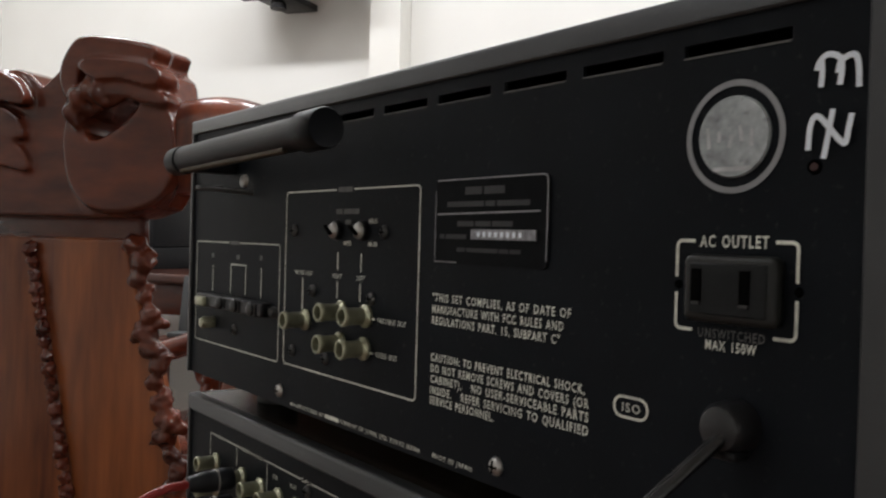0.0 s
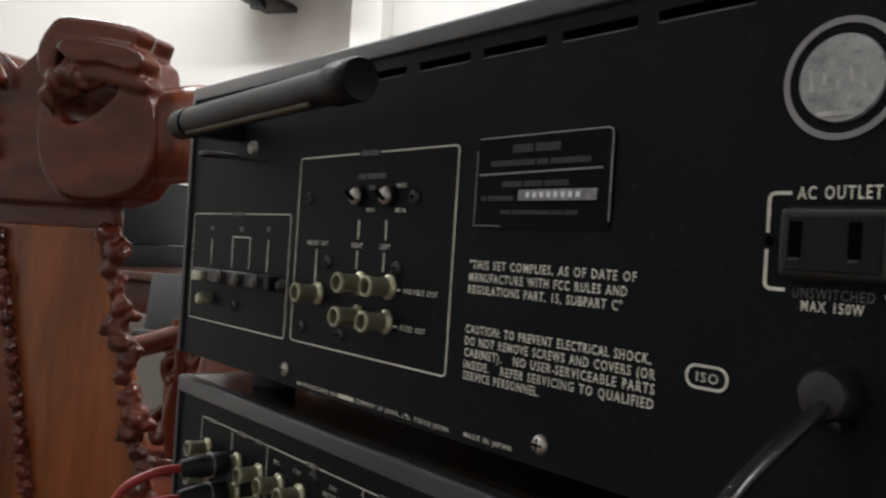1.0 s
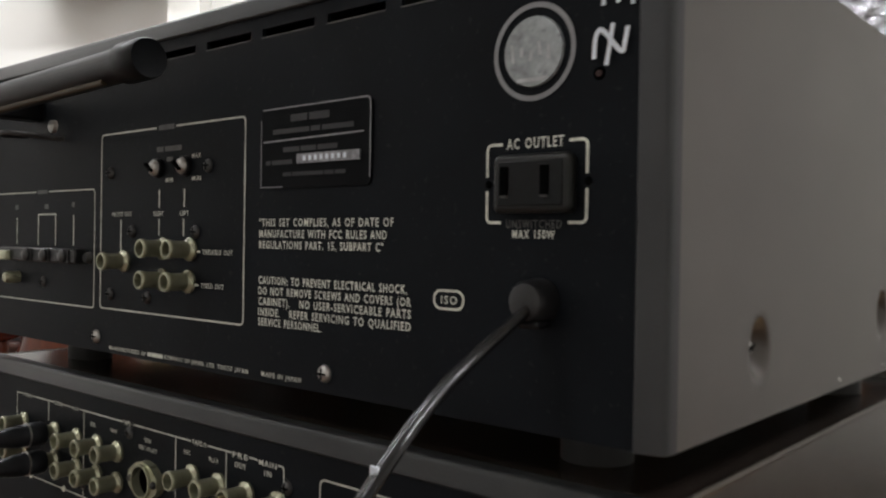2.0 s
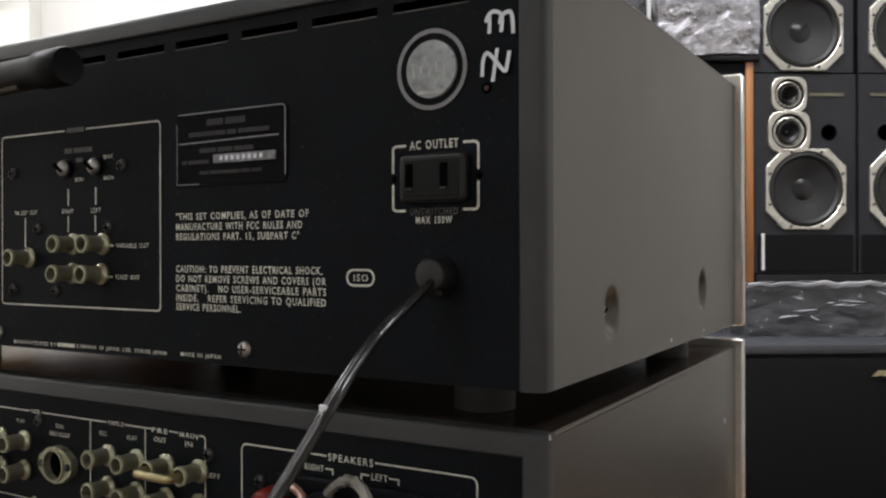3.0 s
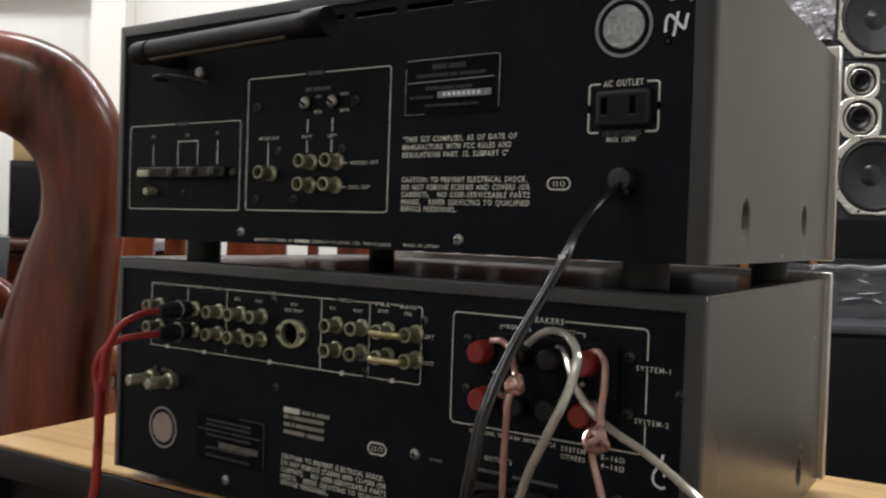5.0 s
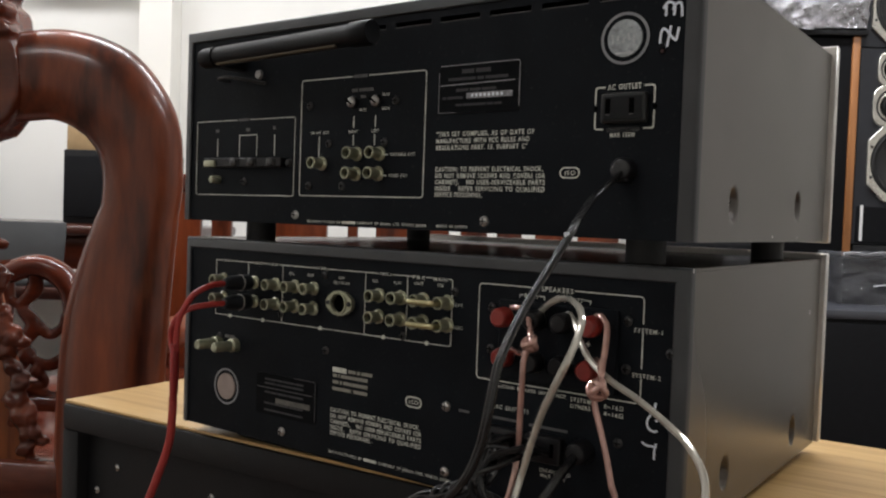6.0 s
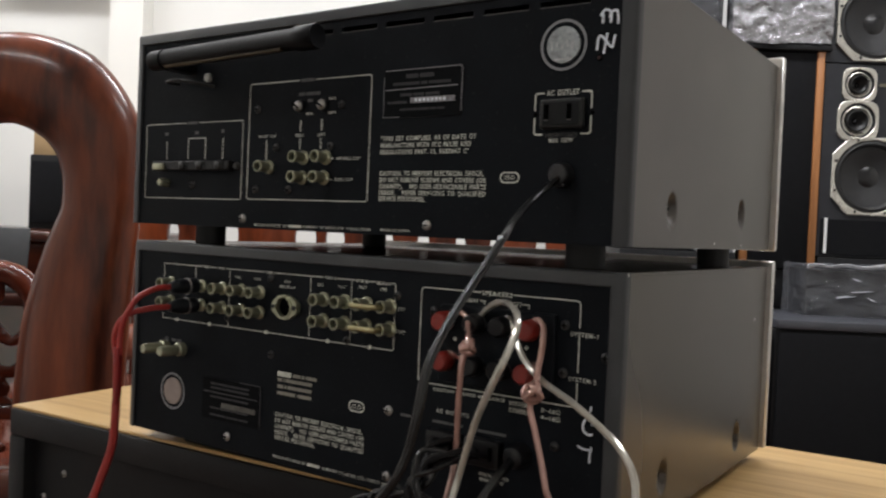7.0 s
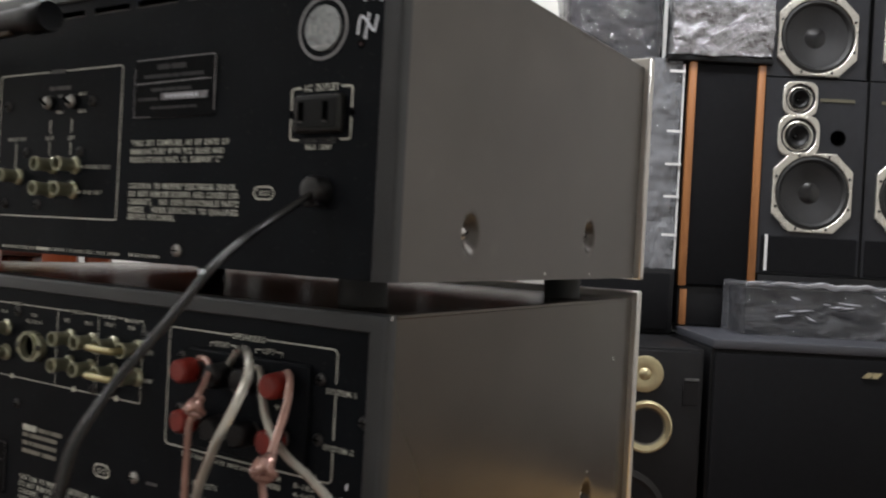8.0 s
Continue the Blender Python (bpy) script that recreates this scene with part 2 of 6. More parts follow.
def part_each(name, bm, material, parent, label=""):
    """Each separate piece of a bmesh as a part of its own."""
    todo, made = set(bm.verts), []
    while todo:
        stack, island = [todo.pop()], []
        while stack:
            v = stack.pop()
            island.append(v)
            for e in v.link_edges:
                w = e.other_vert(v)
                if w in todo:
                    todo.discard(w)
                    stack.append(w)
        one, twin = bmesh.new(), {}
        for v in island:
            twin[v] = one.verts.new(v.co)
        for f in {f for v in island for f in v.link_faces}:
            one.faces.new([twin[v] for v in f.verts])
        made.append(part(name, one, material, parent, label, False))
    bm.free()
    return made


def box(bm, x0, x1, y0, y1, z0, z1, bev=0.0, seg=2, m=None):
    t = Matrix.Translation(((x0 + x1) / 2, (y0 + y1) / 2, (z0 + z1) / 2)) @ Matrix.Diagonal((abs(x1 - x0), abs(y1 - y0), abs(z1 - z0), 1))
    vs = bmesh.ops.create_cube(bm, size=1, matrix=(m @ t) if m else t)["verts"]
    if bev:
        es = list({e for v in vs for e in v.link_edges})
        bmesh.ops.bevel(bm, geom=es, offset=bev, segments=seg, profile=0.5, affect="EDGES")
    return bm


def one_box(*a, **k):
    return box(bmesh.new(), *a, **k)


def rod(bm, a, b, r, r2=None, n=20):
    a, b = Vector(a), Vector(b)
    d = b - a
    m = Matrix.Translation((a + b) / 2) @ d.to_track_quat("Z", "Y").to_matrix().to_4x4()
    bmesh.ops.create_cone(bm, cap_ends=True, segments=n, radius1=r, radius2=r if r2 is None else r2, depth=d.length, matrix=m)
    return bm


def lathe(bm, profile, centre, axis, n=24):
    """Turn a profile of (radius, height along axis) about centre."""
    m = Matrix.Translation(centre) @ Vector(axis).to_track_quat("Z", "Y").to_matrix().to_4x4()
    rings = []
    for r, h in profile:
        if r < 1e-6:
            rings.append([bm.verts.new(m @ Vector((0, 0, h)))])
        else:
            rings.append([bm.verts.new(m @ Vector((r * math.cos(2 * math.pi * i / n), r * math.sin(2 * math.pi * i / n), h))) for i in range(n)])
    for a, b in zip(rings, rings[1:]):
        for i in range(n):
            j = (i + 1) % n
            if len(a) == 1 and len(b) == 1:
                continue
            if len(a) == 1:
                bm.faces.new((a[0], b[i], b[j]))
            elif len(b) == 1:
                bm.faces.new((a[i], b[0], a[j]))
            else:
                bm.faces.new((a[i], b[i], b[j], a[j]))
    bmesh.ops.recalc_face_normals(bm, faces=bm.faces)
    return bm


def smooth_path(pts, steps=8, closed=False):
    pts = [Vector(p) for p in pts]
    n, out = len(pts), []
    spans = n if closed else n - 1
    for i in range(spans):
        if closed:
            p0, p1, p2, p3 = pts[i - 1], pts[i], pts[(i + 1) % n], pts[(i + 2) % n]
        else:
            p1, p2 = pts[i], pts[i + 1]
            p0 = pts[i - 1] if i else p1 * 2 - p2
            p3 = pts[i + 2] if i + 2 < n else p2 * 2 - p1
        for k in range(steps):
            s = k / steps
            out.append(0.5 * (2 * p1 + (p2 - p0) * s + (2 * p0 - 5 * p1 + 4 * p2 - p3) * s * s + (3 * p1 - p0 - 3 * p2 + p3) * s ** 3))
    if not closed:
        out.append(pts[-1])
    return out


def tube(bm, pts, r, n=10, steps=8, closed=False, flat=1.0, side=None):
    """A swept round (or flattened) bar along a smooth path; r is one radius or one for each given point."""
    path = smooth_path(pts, steps, closed)
    radii = r if isinstance(r, (list, tuple)) else [r] * len(pts)
    if closed:
        radii = list(radii) + [radii[0]]
    rr = []
    for i in range(len(path)):
        f = i / steps
        k = min(int(f), len(radii) - 2)
        rr.append(radii[k] + (radii[k + 1] - radii[k]) * (f - k))
    up, rings = Vector(side) if side else None, []
    for i, p in enumerate(path):
        t = (path[(i + 1) % len(path)] - path[i - 1]) if closed else path[min(i + 1, len(path) - 1)] - path[max(i - 1, 0)]
        t.normalize()
        if up is None:
            up = t.orthogonal().normalized()
        u2 = (up - t * up.dot(t)).normalized()
        if not side:
            up = u2
        w = t.cross(u2)
        rings.append([bm.verts.new(p + (u2 * math.cos(2 * math.pi * k / n) * flat + w * math.sin(2 * math.pi * k / n)) * rr[i]) for k in range(n)])
    pairs = list(zip(rings, rings[1:])) + ([(rings[-1], rings[0])] if closed else [])
    for a, b in pairs:
        for k in range(n):
            j = (k + 1) % n
            bm.faces.new((a[k], a[j], b[j], b[k]))
    if not closed:
        bm.faces.new(rings[0][::-1])
        bm.faces.new(rings[-1])
    bmesh.ops.recalc_face_normals(bm, faces=bm.faces)
    return bm


def slab(bm, outline, y0, y1, bev=0.0, seg=2):
    """A flat outline in x and z, given depth from y0 to y1, with rounded edges."""
    front = [bm.verts.new((x, y0, z)) for x, z in outline]
    f = bm.faces.new(front)
    back = bmesh.ops.extrude_face_region(bm, geom=[f])["geom"]
    moved = [g for g in back if isinstance(g, bmesh.types.BMVert)]
    for v in moved:
        v.co.y = y1
    bmesh.ops.recalc_face_normals(bm, faces=bm.faces)
    if bev:
        es = [e for v in front + moved for e in v.link_edges if abs(e.verts[0].co.y - e.verts[1].co.y) < 1e-6]
        bmesh.ops.bevel(bm, geom=list(set(es)), offset=bev, segments=seg, profile=0.5, affect="EDGES")
    bmesh.ops.triangulate(bm, faces=[g for g in bm.faces if len(g.verts) > 4])
    return bm


def strip(bm, pts, w, y, closed=False):
    """A printed line of width w through points (x, z), lying on the plane y."""
    ps = [Vector((p[0], p[1])) for p in pts]
    n, left, right = len(ps), [], []
    for i, p in enumerate(ps):
        a = ps[i - 1] if (i or closed) else p
        b = ps[(i + 1) % n] if (i < n - 1 or closed) else p
        d1 = (p - a).normalized() if (p - a).length else (b - p).normalized()
        d2 = (b - p).normalized() if (b - p).length else d1
        nm = Vector((-(d1 + d2).y, (d1 + d2).x)).normalized()
        k = w / 2 / max(0.4, nm.dot(Vector((-d1.y, d1.x))))
        left.append(bm.verts.new((p.x + nm.x * k, y, p.y + nm.y * k)))
        right.append(bm.verts.new((p.x - nm.x * k, y, p.y - nm.y * k)))
    for i in range(n if closed else n - 1):
        j = (i + 1) % n
        bm.faces.new((left[i], right[i], right[j], left[j]))
    return bm


def arc(cx, cz, r, a0, a1, n=5):
    return [(cx + r * math.cos(radians(a0 + (a1 - a0) * i / n)), cz + r * math.sin(radians(a0 + (a1 - a0) * i / n))) for i in range(n + 1)]


def rounded(x0, x1, z0, z1, r):
    return arc(x1 - r, z1 - r, r, 0, 90) + arc(x0 + r, z1 - r, r, 90, 180) + arc(x0 + r, z0 + r, r, 180, 270) + arc(x1 - r, z0 + r, r, 270, 360)


def bordered(bm, x0, x1, z0, z1, w, y, gap=None, r=0.002):
    """A printed border with rounded corners; gap: the stretch of its top line that a heading leaves open."""
    if gap is None:
        return strip(bm, rounded(x0, x1, z0, z1, r), w, y, True)
    g0, g1 = gap
    pts = [(g0, z1)] + arc(x0 + r, z1 - r, r, 90, 180) + arc(x0 + r, z0 + r, r, 180, 270) + arc(x1 - r, z0 + r, r, 270, 360) + arc(x1 - r, z1 - r, r, 0, 90) + [(g1, z1)]
    return strip(bm, pts, w, y)


def lettering(parent, words, x0, x1, z, height, material, y=-0.0006, name="lettering", heavy=0.01, m=None):
    """Printed words from x0 to x1, of that capital height, centred at z, facing -y."""
    c = bpy.data.curves.new(name, "FONT")
    c.body, c.size, c.resolution_u, c.offset = words, 1.0, 2, heavy
    c.space_character, c.space_word = 1.22, 1.35
    tmp = bpy.data.objects.new(name, c)
    me = bpy.data.meshes.new_from_object(tmp)
    bpy.data.objects.remove(tmp)
    co = np.array([v.co[:] for v in me.vertices])
    lo, hi = co.min(0), co.max(0)
    cap = 0.70
    sx, sz = (x1 - x0) / (hi[0] - lo[0]), height / cap
    for v in me.vertices:
        v.co = ((v.co.x - lo[0]) * sx + x0, y, z + (v.co.y - cap / 2) * sz)
    bm = bmesh.new()
    bm.from_mesh(me)
    bpy.data.meshes.remove(me)
    if m:
        bm.transform(m)
    return part(name, bm, material, parent, "", False)


def bars(bm, x0, x1, z, h, y, seed, words=3):
    """Bars in place of small writing that cannot be read."""
    rng = random.Random(seed)
    cuts = sorted(rng.uniform(0.15, 0.85) for _ in range(words - 1))
    edges = [0] + cuts + [1]
    for a, b in zip(edges, edges[1:]):
        p, q = x0 + (x1 - x0) * a, x0 + (x1 - x0) * b - h * 0.45
        if q > p:
            strip(bm, [(p, z), (q, z)], h, y)
    return bm


def crumpled(x0, x1, y0, y1, z0, z1, wobble, seed, step=0.025):
    """A box of crumpled film."""
    bm = bmesh.new()
    box(bm, x0, x1, y0, y1, z0, z1)
    longest = max(x1 - x0, y1 - y0, z1 - z0)
    cuts = min(40, int(longest / step))
    bmesh.ops.subdivide_edges(bm, edges=bm.edges[:], cuts=cuts, use_grid_fill=True)
    bm.normal_update()
    for v in bm.verts:
        k = noise.noise(v.co * 13 + Vector((seed, 0, 0))) + 0.7 * noise.noise(v.co * 34 + Vector((0, seed, 0))) + 0.45 * noise.noise(v.co * 80) + 0.2 * noise.noise(v.co * 170)
        v.co += v.normal * wobble * k
    bmesh.ops.triangulate(bm, faces=bm.faces[:])
    return bm


def carved(bm, outline, holes, y0, y1, bev=0.0):
    """An outline in x and z with holes, given depth from y0 to y1; bev rounds the edges at y0."""
    edges = []
    for pts in [outline] + holes:
        vs = [bm.verts.new((x, y0, z)) for x, z in pts]
        edges += [bm.edges.new((vs[i], vs[(i + 1) % len(vs)])) for i in range(len(vs))]
    fs = [g for g in bmesh.ops.triangle_fill(bm, use_beauty=True, edges=edges)["geom"] if isinstance(g, bmesh.types.BMFace)]
    up = bmesh.ops.extrude_face_region(bm, geom=fs)["geom"]
    for g in up:
        if isinstance(g, bmesh.types.BMVert):
            g.co.y = y1
    bmesh.ops.recalc_face_normals(bm, faces=bm.faces)
    bmesh.ops.dissolve_limit(bm, angle_limit=0.02, verts=bm.verts[:], edges=[e for e in bm.edges if len(e.link_faces) == 2 and e.calc_face_angle() < 0.01])
    if bev:
        es = [e for e in bm.edges if len(e.link_faces) == 2 and e.calc_face_angle() > 1.0 and all(abs(v.co.y - y0) < 1e-6 for v in e.verts)]
        bmesh.ops.bevel(bm, geom=es, offset=bev, segments=3, profile=0.5, affect="EDGES")
    bmesh.ops.triangulate(bm, faces=[f for f in bm.faces if len(f.verts) > 4])
    return bm

# ---- the room ----
U0, U1, V0, V1, TOP = -3.0, 3.2, -2.6, 2.5, 3.0


def room(name, material, label, *boxes):
    bm = bmesh.new()
    for b in boxes:
        box(bm, *b)
    bm.transform(ROOM)
    return solid(name, bm, material, label)


room("wall_north", WALL, "smooth cream painted plaster wall behind the loudspeakers", (U0 - 0.12, U1 + 0.12, V1, V1 + 0.12, 0, TOP))
room("wall_south", WALL, "plain cream painted wall", (U0 - 0.12, U1 + 0.12, V0 - 0.12, V0, 0, TOP))
room("wall_west", WALL, "plain cream painted side wall", (U0 - 0.12, U0, V0, V1, 0, TOP))
room("wall_east", WALL, "plain cream painted side wall", (U1, U1 + 0.12, V0, V1, 0, TOP))
room("ceiling", CEILING, "flat white painted ceiling", (U0 - 0.12, U1 + 0.12, V0 - 0.12, V1 + 0.12, TOP, TOP + 0.1))
floor_bm = one_box(U0 - 0.12, U1 + 0.12, V0 - 0.12, V1 + 0.12, -0.1, -0.006)
floor_bm.transform(ROOM)
floor = solid("floor", floor_bm, GROUT, "floor of dark brown glazed tiles with narrow joints")
room("trim_pilaster", PILASTER, "white square pilaster standing out from the wall", (-1.085, -0.965, V1 - 0.10, V1 - 0.003, 0, TOP))
room("baseboard", DARK_TABLE, "dark wooden skirting along the wall", (U0, -1.085, V1 - 0.018, V1 - 0.003, 0, 0.1), (-0.965, U1, V1 - 0.018, V1 - 0.003, 0, 0.1))

for lu, lv, watts in LAMPS:
    lm = thing("ceiling_light", (lu, lv, 2.9), "long white ceiling light with a lit diffuser", "light", "ceiling lights", space=ROOM)
    part("housing", one_box(lu - 0.62, lu + 0.62, lv - 0.11, lv + 0.11, 2.93, 3.0, 0.01), CEILING, lm)
    part("diffuser", one_box(lu - 0.6, lu + 0.6, lv - 0.09, lv + 0.09, 2.9, 2.93, 0.008), LIGHT_ON, lm, "lit white diffuser")

# ---- cabinet under the amplifier ----
CAB_TOP = 0.7185
SKEW = Matrix.Translation((-0.155, -0.004, 0)) @ Matrix.Rotation(radians(4.0), 4, "Z") @ Matrix.Translation((0.155, 0, 0))
cab = thing("loudspeaker_cabinet", (0.21, 0.155, 0), "low black cabinet with a pale oak top and recessed screwed back", "cabinet", space=SKEW)
part("body", one_box(-0.156, 0.576, 0.012, 0.306, 0.03, CAB_TOP - 0.016), BLACK_CAB, cab)
part("top", one_box(-0.16, 0.58, 0.002, 0.31, CAB_TOP - 0.003, CAB_TOP, 0.0008, 1), OAK, cab, "pale oak veneered top")
part("top_edge", one_box(-0.16, 0.58, 0.0, 0.31, CAB_TOP - 0.026, CAB_TOP - 0.003, 0.002), BLACK_CAB, cab)
part("side_edge", one_box(-0.16, -0.138, 0.0, 0.31, 0.03, CAB_TOP - 0.0262, 0.002), BLACK_CAB, cab)
part("side_edge", one_box(0.558, 0.58, 0.0, 0.31, 0.03, CAB_TOP - 0.0262, 0.002), BLACK_CAB, cab)
part("plinth", one_box(-0.14, 0.56, 0.02, 0.29, 0.0, 0.03), BLACK_CAB, cab)


# ---- small fittings, each a mesh shared by its repeats, standing out along -y ----
def turned(name, profile, material, n=20):
    return mesh_of(name, lathe(bmesh.new(), profile, (0, 0, 0), (0, -1, 0), n), material)


JACK_ME = turned("rca_jack", [(0.0, 0.0), (0.0048, 0.0), (0.0049, 0.0012), (0.0041, 0.002), (0.0035, 0.0026), (0.0035, 0.0092), (0.0040, 0.0100), (0.0040, 0.0114), (0.0037, 0.0118), (0.0031, 0.0118), (0.0030, 0.005), (0, 0.005)], JACK)
INSERT_ME = turned("socket_insert", [(0.0, 0.0070), (0.0031, 0.0070), (0.0031, 0.0052)], HOLE)
PIN_ME = turned("socket_hole", [(0.0, 0.0076), (0.0012, 0.0076), (0.0012, 0.0070)], DARK_STEEL, 10)


def screw_mesh(name, r, h, material):
    bm = lathe(bmesh.new(), [(0, h), (r * 0.45, h * 0.94), (r * 0.8, h * 0.65), (r, h * 0.2), (r, 0)], (0, 0, 0), (0, -1, 0), 18)
    return mesh_of(name, bm, material)


def cross_mesh(r, h):
    bm = bmesh.new()
    box(bm, -r * 0.62, r * 0.62, -h * 1.03, -h * 0.5, -r * 0.13, r * 0.13)
    box(bm, -r * 0.13, r * 0.13, -h * 1.035, -h * 0.5, -r * 0.62, r * 0.62)
    return mesh_of("slot", bm, HOLE, False)


SCREW_ME, CROSS_ME = screw_mesh("screw", 0.0032, 0.0022, STEEL), cross_mesh(0.0032, 0.0022)
DARK_SCREW_ME, DARK_CROSS_ME = screw_mesh("dark_screw", 0.0028, 0.0018, DARK_STEEL), cross_mesh(0.0028, 0.0018)
SLOT_SCREW_ME = screw_mesh("adjuster_screw", 0.0035, 0.0024, STEEL)


def jack(parent, x, z, y=0.0):
    j = place("rca_jack", JACK_ME, parent, (x, y, z), "tarnished pale metal phono jack")
    place("socket_insert", INSERT_ME, j, (x, y, z))
    place("socket_hole", PIN_ME, j, (x, y, z))


def screw(parent, x, z, y=0.0, dark=False):
    s = place("screw", DARK_SCREW_ME if dark else SCREW_ME, parent, (x, y, z))
    place("slot", DARK_CROSS_ME if dark else CROSS_ME, s, (x, y, z))


for sx, sz in [(-0.098, 0.665), (-0.125, 0.640), (0.020, 0.662), (0.11, 0.655), (0.2, 0.648), (-0.1, 0.5), (0.3, 0.64), (0.45, 0.64)]:
    screw(cab, sx, sz, 0.012)


# ---- sleeve shaped casings ----
def sleeve_rim(parent, z0, z1, w, left, right):
    """The folded back edge of a casing: chamfered, mitred at its upper corners, open below."""
    section = [(0.0, 0.0065), (0.0, 0.0024), (0.0003, 0.0012), (0.0010, 0.0003), (0.0021, -0.0002), (w - 0.0012, -0.0016), (w - 0.0003, -0.0017), (w + 0.0003, -0.0012), (w + 0.0004, 0.0015)]
    corners = [((left, z0), (1, 0)), ((left, z1), (1, -1)), ((right, z1), (-1, -1)), ((right, z0), (-1, 0))]
    bm = bmesh.new()
    rings = [[bm.verts.new((cx + ix * d, y, cz + iz * d)) for d, y in section] for (cx, cz), (ix, iz) in corners]
    for a, b in zip(rings, rings[1:]):
        for k in range(len(section) - 1):
            bm.faces.new((a[k], a[k + 1], b[k + 1], b[k]))
    bm.faces.new(rings[0]), bm.faces.new(rings[-1])
    bmesh.ops.recalc_face_normals(bm, faces=bm.faces)
    return part("rim", bm, RIM, parent, "dark rounded folded case edge", True)


def pocketed_side(parent, x, z0, z1, y0, y1, pockets, facing, paint):
    """A case side with tall oval dimples pressed into it for the fixing screws."""
    bm = bmesh.new()
    loop = [bm.verts.new((x, y, z)) for y, z in ((y0, z0), (y1, z0), (y1, z1), (y0, z1))]
    edges = [bm.edges.new((loop[i], loop[(i + 1) % 4])) for i in range(4)]
    rims = []
    for py, pz in pockets:
        ring = [bm.verts.new((x, py + 0.0085 * math.cos(2 * math.pi * i / 24), pz + 0.0112 * math.sin(2 * math.pi * i / 24))) for i in range(24)]
        collar = [bm.verts.new((x, py + (v.co.y - py) * 1.25, pz + (v.co.z - pz) * 1.25)) for v in ring]
        edges += [bm.edges.new((collar[i], collar[(i + 1) % 24])) for i in range(24)]
        for i in range(24):
            bm.faces.new((collar[i], collar[(i + 1) % 24], ring[(i + 1) % 24], ring[i]))
        rims.append((ring, py, pz))
    bmesh.ops.triangle_fill(bm, use_beauty=True, edges=edges)
    for ring, py, pz in rims:
        old = ring
        for shrink, depth in ((0.92, 0.0003), (0.80, 0.0014), (0.64, 0.0034), (0.46, 0.0048), (0.25, 0.0054), (0.0, 0.0055)):
            if shrink:
                nxt = [bm.verts.new((x - facing * depth, py + (v.co.y - py) * shrink, pz + 0.0030 * (1 - shrink) + (v.co.z - pz) * shrink)) for v in ring]
                for i in range(24):
                    bm.faces.new((old[i], old[(i + 1) % 24], nxt[(i + 1) % 24], nxt[i]))
                old = nxt
            else:
                bm.faces.new(old)
    bmesh.ops.recalc_face_normals(bm, faces=bm.faces)
    out = [f for f in bm.faces if abs(f.normal.x) > 0.99 and abs(f.calc_center_median().x - x) < 1e-5]
    if out and out[0].normal.x * facing < 0:
        bmesh.ops.reverse_faces(bm, faces=bm.faces)
    side = part("side_panel", bm, paint, parent, "grey-brown painted steel case side", True)
    for py, pz in pockets:
        head = lathe(bmesh.new(), [(0, 0.0030), (0.0018, 0.0027), (0.0029, 0.0016), (0.0030, 0.0)], (x - facing * 0.0052, py - 0.0012, pz + 0.0010), (facing, 0, 0), 16)
        sc = part("side_screw", head, STEEL, side, "bare steel case screw")
        part("slot", one_box(-0.0004, 0.0004, -0.0022, 0.0022, -0.0005, 0.0005, m=pose(x - facing * 0.0023, py - 0.0012, pz + 0.0010, 25)), HOLE, sc) if facing > 0 else None
    return side


def foot(parent, x, y, z0, z1, r=0.0115):
    part("foot", lathe(bmesh.new(), [(0, 0), (r, 0), (r, z1 - z0 - 0.001), (r * 0.93, z1 - z0), (0, z1 - z0)], (x, y, z0), (0, 0, 1), 24), RUBBER, parent)


W = 0.4140
# ---- tuner ----
TB, TT, AB, AT = 0.887, 1.0335, 0.7275, 0.8735
BACK, FRONT, AL = 0.0065, 0.290, 0.0045
tuner = thing("radio_tuner", (0.209, 0.14, AT), "black-backed hi-fi tuner with grey-brown metal case, on the amplifier", "tuner")
sleeve_rim(tuner, TB, TT, 0.0084, 0.0, W)
part("top_cover", one_box(0.0012, W - 0.0012, BACK + 0.0002, FRONT, TT - 0.002, TT - 0.0002), CASE, tuner)
part("bottom_plate", one_box(0.002, W - 0.002, 0.003, FRONT, TB + 0.001, TB + 0.003), PANEL, tuner)
pocketed_side(tuner, W, TB, TT - 0.0013, BACK, FRONT, [(0.0635, 0.9085), (0.2075, 0.9120)], 1, CASE)
pocketed_side(tuner, 0.0, TB, TT - 0.0013, BACK, FRONT, [(0.0635, 0.9085), (0.2075, 0.9120)], -1, CASE)
part("front_panel", one_box(-0.004, 0.4185, FRONT, FRONT + 0.008, TB - 0.001, 1.0400, 0.001, 1), ALU, tuner, "brushed aluminium front panel edge")
for ex in (0.0013, W - 0.0013):
    part("fold", rod(bmesh.new(), (ex, BACK + 0.0002, TT - 0.0013), (ex, FRONT, TT - 0.0013), 0.0015, n=14), CASE, tuner)
for fx, fy in [(0.052, 0.035), (0.374, 0.035), (0.052, 0.24), (0.390, 0.225)]:
    foot(tuner, fx, fy, AT, TB + 0.001)

for cy, cz, cw in ((0.147, 0.8905, 0.0010), (0.2105, 0.8900, 0.0007)):
    part("paint_chip", one_box(W - 0.0002, W + 0.0002, cy - cw, cy + cw, cz - cw * 0.8, cz + cw * 0.8), ALU, tuner, "bare metal chip in the paint")
